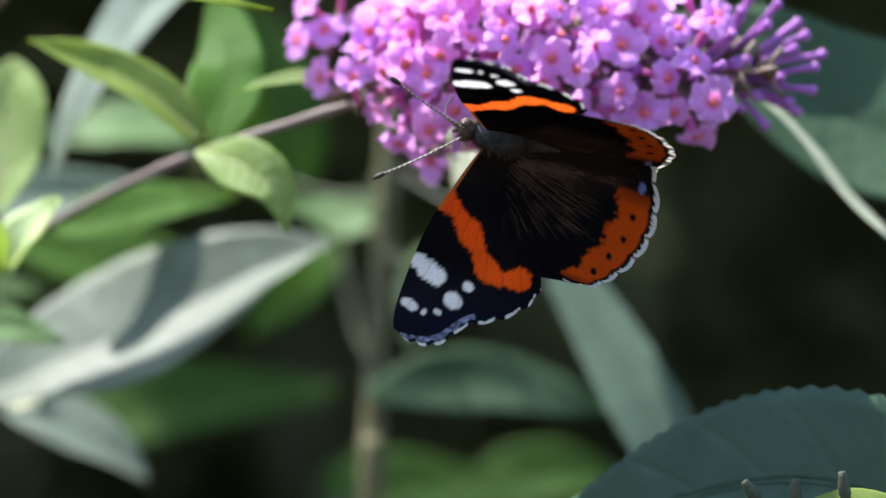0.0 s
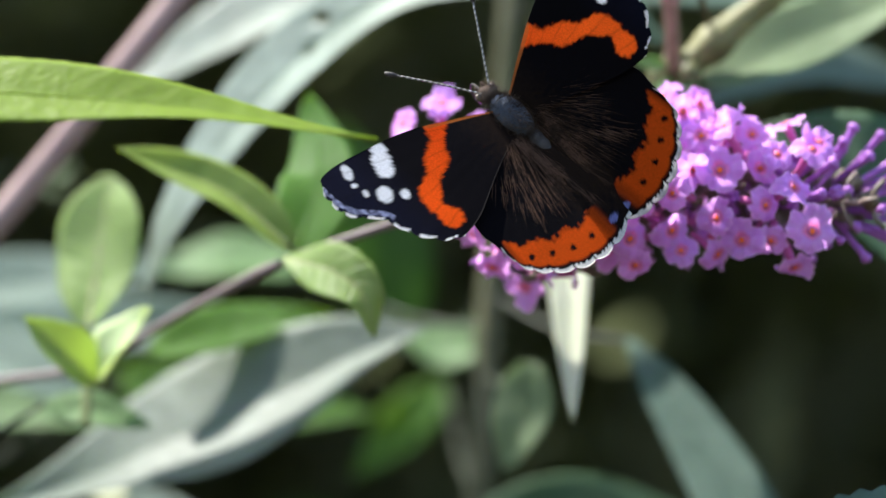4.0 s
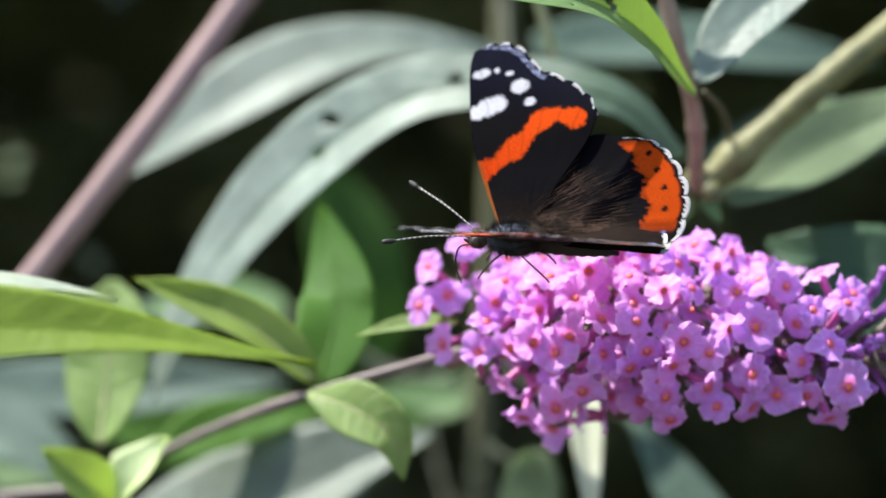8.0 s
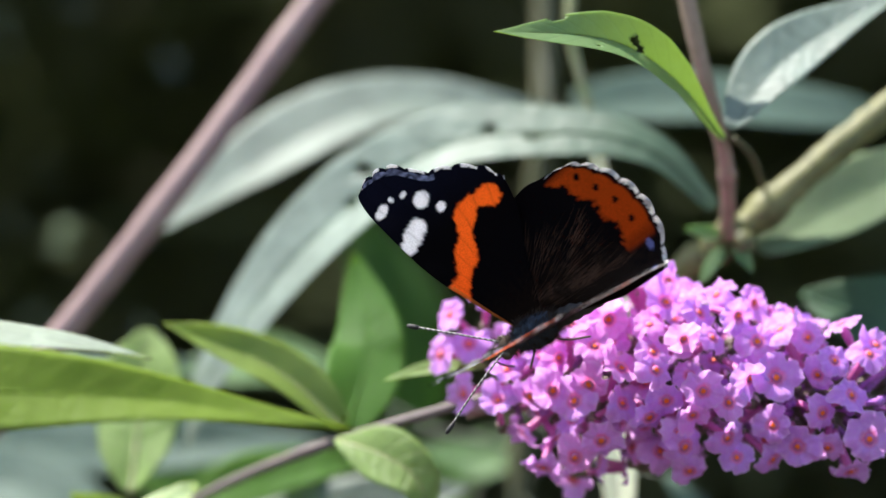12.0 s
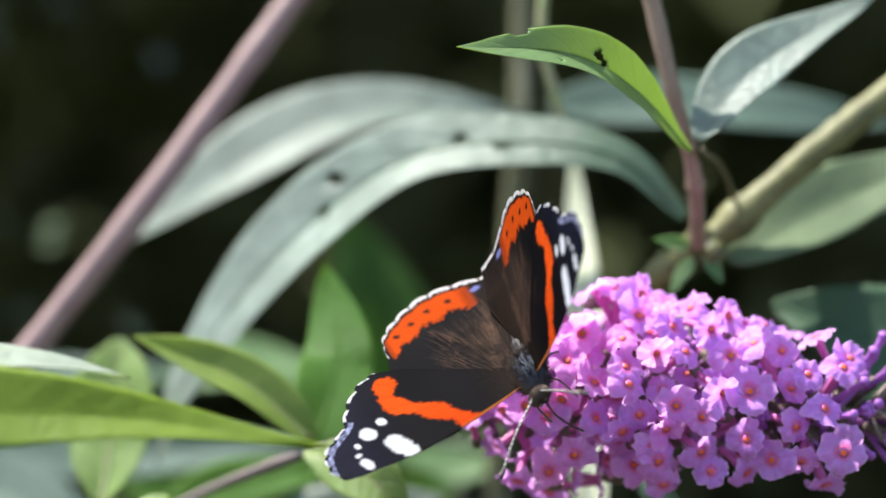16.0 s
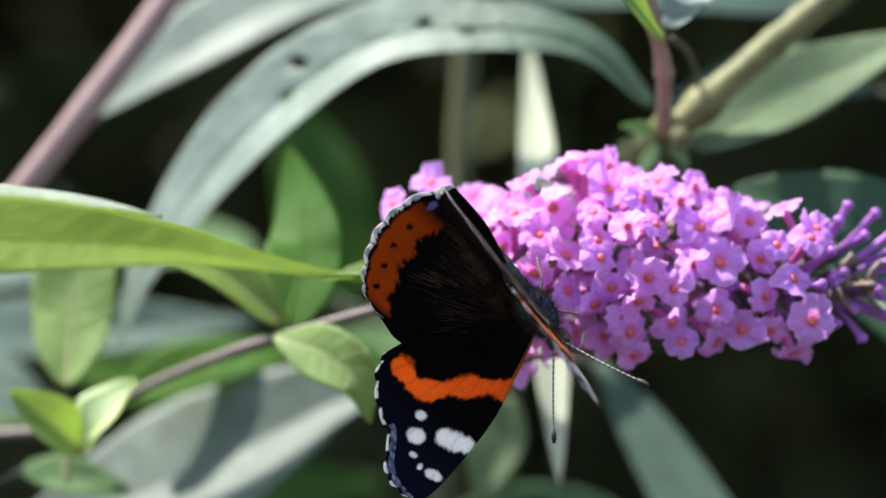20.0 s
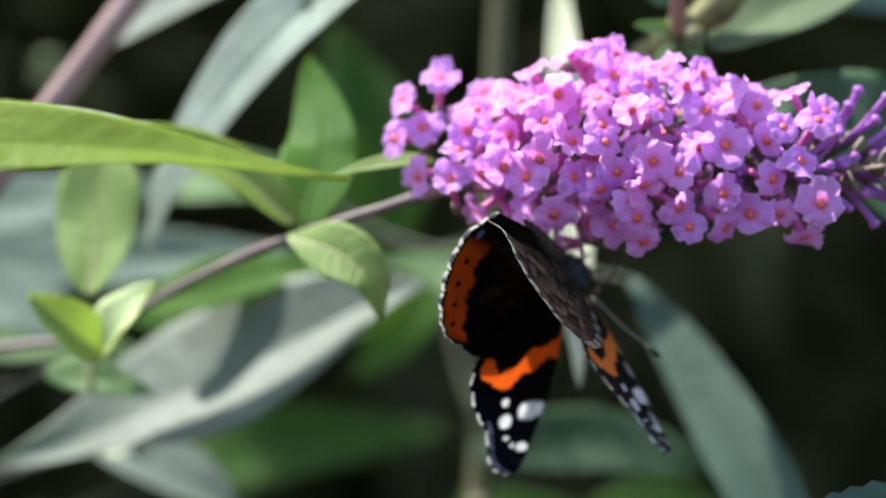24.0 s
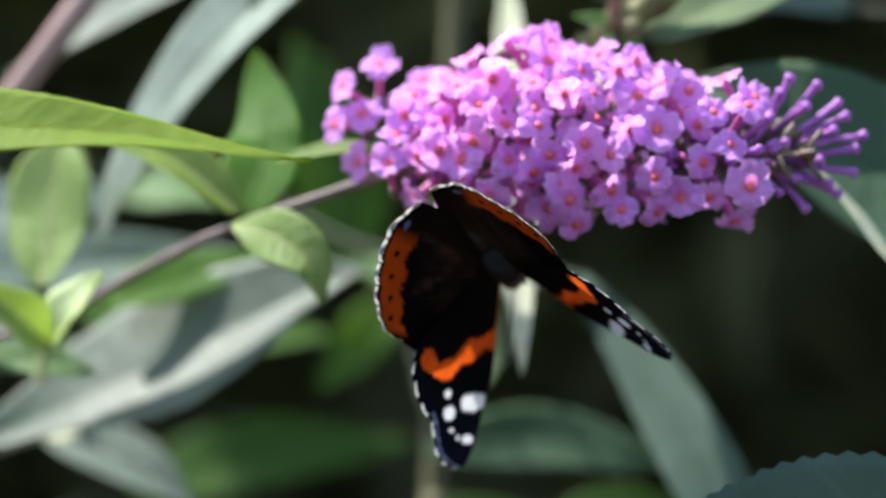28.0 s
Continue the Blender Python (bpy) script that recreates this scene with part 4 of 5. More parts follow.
# short side stalks that carry the clusters
for i in range(26):
    x = 0.004 + 0.074 * i / 25
    a = axis_at(x)
    bm = bmesh.new()
    for k in range(2):
        ang = i * 1.57 + k * math.pi
        out = Vector((0.35, -math.cos(ang), math.sin(ang)))
        add_tube(bm, [a.copy(), a + out * girth(x) * 0.3, a + out * girth(x) * 0.5 + Vector((0.001, 0, 0))], 0.0005, 6)
    part("side_stalk", bm, calyx_mat, spike)

# ---- the butterfly ----
# wing outlines in millimetres: out from the body, and forward
COSTA = ((0.2, 1.8), (6.9, 4.9), (16.3, 8.4), (27.0, 10.2), (31.7, 10.2), (33.6, 8.8))
OUTER_FORE = ((33.6, 8.8), (34.3, 5.4), (33.4, 2.1), (29.9, -1.3), (28.0, -6.0), (25.0, -10.0), (21.8, -11.7))
INNER_FORE = ((0.0, -2.6), (9.0, -6.6), (16.6, -10.4), (21.8, -11.7))
LEAD_HIND = ((-0.4, 1.0), (9.0, 0.6), (16.5, -3.0), (20.2, -8.5), (20.7, -13.4))
OUTER_HIND = ((20.7, -13.4), (21.1, -17.6), (19.6, -20.9), (16.5, -24.1), (12.2, -26.4), (6.7, -27.0), (0.2, -25.4))
INNER_HIND = ((-0.6, -3.0), (-0.9, -9.0), (-1.1, -17.0), (0.2, -25.4))


def curve2(points, n):
    return [Vector((p[0], p[1])) for p in spline([(x, y, 0) for x, y in points], n)]


def blob(u, v, cu, cv, ru, rv, turn=0.0):
    """1 inside an ellipse, 0 outside, with a narrow soft edge."""
    du, dv = u - cu, v - cv
    a = radians(turn)
    p, q = (du * math.cos(a) + dv * math.sin(a)) / ru, (-du * math.sin(a) + dv * math.cos(a)) / rv
    return max(0.0, min(1.0, (1.12 - math.hypot(p, q)) * 4))


def near_line(u, v, pts):
    best, along = 9e9, 0
    for k, (a, b_) in enumerate(zip(pts, pts[1:])):
        dx, dy = b_[0] - a[0], b_[1] - a[1]
        f = max(0, min(1, ((u - a[0]) * dx + (v - a[1]) * dy) / (dx * dx + dy * dy)))
        d = math.hypot(u - a[0] - f * dx, v - a[1] - f * dy)
        if d < best:
            best, along = d, (k + f) / (len(pts) - 1)
    return best, along


def blend(a, b_, f):
    return tuple(x + (y - x) * f for x, y in zip(a, b_))


BLACK, BROWN, ORANGE, WHITE = (0.0024, 0.0021, 0.0030), (0.0105, 0.0066, 0.0048), (0.95, 0.12, 0.012), (0.93, 0.94, 0.97)
BAND = ((9.8, 6.8), (11.9, 4.2), (14.4, 1.6), (17.2, -0.4), (19.9, -2.2), (21.4, -4.8), (20.7, -8.0))


def fore_colour(u, v, s, q, under):
    """Scale colour of the fore wing at u, v; s runs from base to edge, q from front to rear."""
    grain = noise.noise(Vector((u * 1.4, v * 1.4, 3.0)))
    c = blend(BROWN, BLACK, max(0, min(1, (u - 1.0 + 3 * grain) / 7)))
    if under:
        c = blend(c, (0.06, 0.04, 0.028), max(0, 0.1 + 0.7 * grain))
        if q < 0.16 and 9 < u < 31 and math.sin(u * 1.25) > -0.1:
            c = blend(c, (0.70, 0.66, 0.60), 0.9)
        c = blend(c, (0.45, 0.30, 0.10), blob(u, v, 8.6, 0.2, 1.6, 0.6, 20))
    else:
        c = blend(c, (0.005, 0.0055, 0.013), max(0, min(1, (u - 20) / 9)))
    d, f = near_line(u, v, BAND)
    w = 1.75 + 0.35 * math.sin(f * 19 + 1) + 0.5 * grain
    c = blend(c, (0.95, 0.36, 0.08) if under else blend((0.75, 0.075, 0.008), ORANGE, min(1, f * 1.6)), max(0, min(1, (w - d) * 2.2)))
    if q < 0.05 and u < 12:
        c = blend(c, (0.42, 0.13, 0.03), 0.7)
    for cu, cv, ru, rv, turn in ((21.2, 8.1, 1.55, 1.3, -62), (22.1, 6.6, 1.7, 1.6, -62), (22.9, 5.0, 1.55, 1.4, -62), (26.2, 1.7, 1.55, 1.3, -60), (23.5, -0.2, 0.95, 0.75, -60), (28.2, 8.3, 1.5, 0.8, -70), (28.9, 5.9, 0.5, 0.45, 0), (28.5, 3.7, 0.75, 0.5, -60)):
        c = blend(c, WHITE, blob(u + 0.25 * grain, v, cu, cv, ru, rv, turn))
    # vein lines that break the pale marks
    ang = math.degrees(math.atan2(v + 1.0, u + 4.0))
    c = blend(c, BLACK, 0.32 * max(0.0, 1 - abs((ang / 6.5) % 1.0 - 0.5) * 12))
    edge = (1 - s) * 24
    if 1.2 < edge < 3.0 and (0.05 < q < 0.55):
        c = blend(c, (0.30, 0.32, 0.50), 0.45 + 0.9 * grain)
    if edge < 0.78 + 0.3 * grain and math.sin(q * 44) > -0.35:
        c = blend(c, (0.85, 0.85, 0.85), 0.95)
    return c


def hind_colour(u, v, s, q, under):
    """s runs from base to edge, q from the leading to the inner edge."""
    grain = noise.noise(Vector((u * 1.3, v * 1.3, 9.0)))
    if under:
        mott = noise.noise(Vector((u * 0.5, v * 0.5, 20.0)))
        c = blend((0.006, 0.005, 0.005), (0.10, 0.066, 0.048), max(0, min(1, 0.35 + 1.3 * mott + 0.9 * grain)))
        if (1 - s) * 24 < 0.95 and math.sin(q * 50) > -0.5:
            c = (0.6, 0.57, 0.5)
        if q < 0.10 and math.sin(s * 60) > 0.0:
            c = (0.45, 0.40, 0.34)
        return c
    c = blend(BROWN, BLACK, max(0, min(1, (math.hypot(u - 1, (v + 10) * 0.4) - 2.8 + 3.0 * noise.noise(Vector((u * 2.6, v * 0.35, 5.0))) + 2 * grain) / 5)))
    edge = (1 - s) * 24
    inside = max(0, min(1, (q - 0.17) * 12)) * max(0, min(1, (0.86 - q) * 12))
    width = 5.9 + 0.4 * math.sin(q * 33) + 0.7 * grain
    c = blend(c, (0.90, 0.110, 0.010), inside * max(0, min(1, (edge - 1.2) * 3)) * max(0, min(1, (width - edge) * 1.6)))
    for du, dv in ((18.6, -17.7), (15.9, -19.8), (12.9, -21.8), (9.2, -22.9)):
        c = blend(c, BLACK, blob(u, v, du, dv, 0.62, 0.5, -35))
    c = blend(c, (0.11, 0.12, 0.28), blob(u, v, 4.4, -23.9, 0.9, 0.6))
    if edge < 0.72 + 0.3 * grain and abs(math.sin(q * 24)) > 0.17:
        c = blend(c, (0.88, 0.86, 0.83), 1.0)
    return c


def wing_mesh(name, side_sign, front, outer, inner, colour, parent, camber, label):
    """A wing between its four edges, upper and lower face, in the body's axes: x forward, y to the left."""
    n, m = 96, 84
    f_, o_, i_ = curve2(front, n + 1), curve2(outer, m + 1), curve2(inner, n + 1)
    root = [f_[0].lerp(i_[0], j / m) for j in range(m + 1)]
    verts, cols, faces = [], [], []
    for face in (0, 1):
        for i in range(n + 1):
            s = i / n
            for j in range(m + 1):
                q = j / m
                p = f_[i] * (1 - q) + i_[i] * q + root[j] * (1 - s) + o_[j] * s
                p -= f_[0] * (1 - s) * (1 - q) + f_[n] * s * (1 - q) + i_[0] * (1 - s) * q + i_[n] * s * q
                u, v = p
                # scalloped outer edge
                notch = 1 - 0.022 * max(0.0, (s - 0.86) / 0.14) * (1 - abs(math.sin(q * 24)) ** 0.6)
                u, v = u * notch, v * notch
                cu = u
                rib = 0.012 * math.sin(math.atan2(v + 1.0, u + 4.0) * 50)
                z = -camber * (u / 34) ** 2 + 0.25 * noise.noise(Vector((u * 0.12, v * 0.12, 1.0))) + rib * s - (0.09 if face else 0.0)
                if colour is hind_colour:
                    # the inner margin rises round the abdomen
                    z += 0.075 * max(0.0, 6.0 - u) ** 1.9 * max(0.0, min(1.0, (-v - 6.0) / 12))
                verts.append((v * 1e-3, side_sign * cu * 1e-3, z * 1e-3))
                hairy = max(0.0, min(1.0, (13 - math.hypot(u - 1, (v + 8) * 0.6)) / 6)) if colour is hind_colour and not face else 0.0
                cols.append((*colour(u, v, s, q, bool(face)), hairy))
    row = m + 1
    size = (n + 1) * row
    for i in range(n):
        for j in range(m):
            a = i * row + j
            quad = (a, a + row, a + row + 1, a + 1)
            other = tuple(size + k for k in quad)
            flip = side_sign > 0
            faces.append(quad[::-1] if flip else quad)
            faces.append(other if flip else other[::-1])
    rim = [j for j in range(row)] + [i * row + m for i in range(1, n + 1)] + [n * row + j for j in range(m - 1, -1, -1)] + [i * row for i in range(n - 1, 0, -1)]
    for a, b_ in zip(rim, rim[1:] + rim[:1]):
        faces.append((a, b_, size + b_, size + a))
    me = bpy.data.meshes.new(name)
    me.from_pydata(verts, [], faces)
    att = me.color_attributes.new("scales", "FLOAT_COLOR", "POINT")
    att.data.foreach_set("color", np.array(cols, dtype=np.float32).ravel())
    me.materials.append(wing_mat)
    me.shade_smooth()
    ob = new(name, me)
    ob.parent = parent
    return tagged(ob, label)


def wing_hairs(parent, sg, count, seed):
    """Long brown hairs that lie along the base of a hind wing."""
    rnd = random.Random(seed)
    bm = bmesh.new()
    for _ in range(count):
        if rnd.random() < 0.5:
            u, v = max(0.6, rnd.gauss(2.8, 0.5)), rnd.uniform(-18.0, -3.0)
            a = math.radians(-78 + rnd.uniform(-12, 16))
        else:
            u, v = 1.0 + 11.0 * rnd.random() ** 1.3, rnd.uniform(-15.0, -2.0)
            a = math.atan2(v - 2.0, u) + rnd.uniform(-0.15, 0.15)
        d = Vector((math.sin(a), sg * math.cos(a), 0))
        side_ = Vector((d.y, -d.x, 0)) * 0.000026
        o = Vector((v * 1e-3, sg * u * 1e-3, 0.00022))
        ln = rnd.uniform(0.002, 0.0055)
        mid_ = o + d * ln * 0.5 + Vector((0, 0, rnd.uniform(0.0001, 0.0005)))
        tip = bm.verts.new(o + d * ln + Vector((0, 0, rnd.uniform(0.0, 0.0004))))
        a0, a1, m0, m1 = (bm.verts.new(q_) for q_ in (o - side_, o + side_, mid_ - side_ * 0.7, mid_ + side_ * 0.7))
        bm.faces.new((a0, a1, m1, m0))
        bm.faces.new((m0, m1, tip))
    part("wing_hair", bm, hair_mat, parent, "long brown hairs")


butterfly = thing("butterfly", (0, 0, 0), "black butterfly with orange bands and white-spotted wing tips", "butterfly")
wings = {}
for word, sg in (("right", -1), ("left", 1)):
    wings[word, "fore"] = wing_mesh("forewing", sg, COSTA, OUTER_FORE, INNER_FORE, fore_colour, butterfly, 0.4, "black fore wing with an orange band and white spots")
    wings[word, "hind"] = wing_mesh("hindwing", sg, LEAD_HIND, OUTER_HIND, INNER_HIND, hind_colour, butterfly, 0.3, "dark brown hind wing with an orange scalloped border")
    wing_hairs(wings[word, "hind"], sg, 640, 30 + sg)


def add_hairs(bm, centre, radii, count, length, seed, lean=(-0.6, 0, 0.3)):
    rnd = random.Random(seed)
    for _ in range(count):
        d = Vector((rnd.gauss(0, 1), rnd.gauss(0, 1), rnd.gauss(0.3, 1))).normalized()
        p = Vector(centre) + Vector((d.x * radii[0], d.y * radii[1], d.z * radii[2]))
        t_ = (d + Vector(lean) * rnd.uniform(0.5, 1.4)).normalized()
        s = t_.orthogonal().normalized() * 0.00004
        e = t_.cross(s)
        a = [bm.verts.new(p + s), bm.verts.new(p - 0.5 * s + 0.87 * e), bm.verts.new(p - 0.5 * s - 0.87 * e)]
        tip = bm.verts.new(p + t_ * length * rnd.uniform(0.5, 1.2))
        for k in range(3):
            bm.faces.new((a[k], a[(k + 1) % 3], tip))


bm = bmesh.new()
add_ball(bm, (-0.0005, 0, -0.0008), (0.0046, 0.0028, 0.0026))
part("thorax", bm, thorax_mat, butterfly, "furry greyish brown thorax")
bm = bmesh.new()
add_hairs(bm, (-0.0005, 0, -0.0008), (0.0044, 0.0027, 0.0025), 2600, 0.0014, 4)
add_hairs(bm, (-0.0050, 0, -0.0012), (0.0030, 0.0016, 0.0014), 600, 0.0015, 5)
part("fur", bm, fur_mat, butterfly, smooth=False)
bm = bmesh.new()
add_tube(bm, spline([(-0.0035, 0, -0.0011), (-0.008, 0, -0.0014), (-0.013, 0, -0.0019), (-0.0175, 0, -0.0024)], 40),
         lambda s: 0.0019 * (0.75 + 0.6 * s - 1.22 * s * s) + 0.00010 * math.sin(s * 46), 14)
part("abdomen", bm, body_mat, butterfly, "dark brown ringed abdomen")
bm = bmesh.new()
add_ball(bm, (0.0050, 0, -0.0010), (0.0016, 0.0018, 0.0015))
add_hairs(bm, (0.0050, 0, -0.0010), (0.0015, 0.0017, 0.0014), 260, 0.0013, 8, (0.5, 0, 0.3))
part("head", bm, fur_mat, butterfly)
for sg in (-1, 1):
    bm = bmesh.new()
    add_ball(bm, (0.0055, sg * 0.0014, -0.0009), (0.0009, 0.0007, 0.0010))
    part("eye", bm, eye_mat, butterfly)
    bm = bmesh.new()
    add_tube(bm, spline([(0.0053, sg * 0.0005, -0.0016), (0.0066, sg * 0.0006, -0.0013), (0.0074, sg * 0.0007, -0.0008)], 8), lambda s: 0.00045 * (1 - 0.6 * s), 8)
    part("palp", bm, fur_mat, butterfly)
    root = Vector((0.0052, sg * 0.0006, -0.0002))
    end = root + Vector((0.0128, sg * 0.0090, 0.0034))
    bm = bmesh.new()
    line = spline([root, root.lerp(end, 0.5) + Vector((0, 0, 0.0005)), end], 24)
    add_tube(bm, line, 0.00016, 6)
    ant = part("antenna", bm, antenna_mat, butterfly, "thin black-and-white banded antenna")
    bm = bmesh.new()
    add_tube(bm, [end.lerp(root, 0.10), end.lerp(root, 0.05), end, end + (end - root).normalized() * 0.0005], lambda s: 0.00018 + 0.00026 * math.sin(math.pi * min(1, 0.15 + s * 0.8)), 8)
    part("club", bm, body_mat, ant, "dark pale-tipped club")
    for k, (x0, x1) in enumerate(((0.0010, 0.0045), (-0.0015, -0.0060))):
        bm = bmesh.new()
        add_tube(bm, spline([(x0, sg * 0.0012, -0.0026), ((x0 + x1) / 2, sg * 0.0028, -0.0036), (x1, sg * 0.0030, -0.0058), (x1 * 1.1, sg * 0.0030, -0.0066)], 16), 0.00017, 6)
        part("leg", bm, leg_mat, butterfly)
bm = bmesh.new()
add_tube(bm, spline([(0.0056, 0, -0.0018), (0.0085, 0, -0.0028), (0.0092, 0, -0.0062), (0.0085, 0, -0.0095)], 18), 0.00016, 6)
part("proboscis", bm, body_mat, butterfly)


# ---- what moves ----
def body_pose(place, ahead, up):
    x = Vector(ahead).normalized()
    z = (Vector(up) - x * Vector(up).dot(x)).normalized()
    m = Matrix((x, z.cross(x), z)).transposed().to_4x4()
    return Matrix.Translation(place) @ m


def wing_pose(sg, raised, sweep, drop):
    return (Matrix.Translation((0, sg * 0.0010, drop)) @ Matrix.Rotation(radians(sg * raised), 4, "X") @ Matrix.Rotation(radians(-sg * sweep), 4, "Z"))


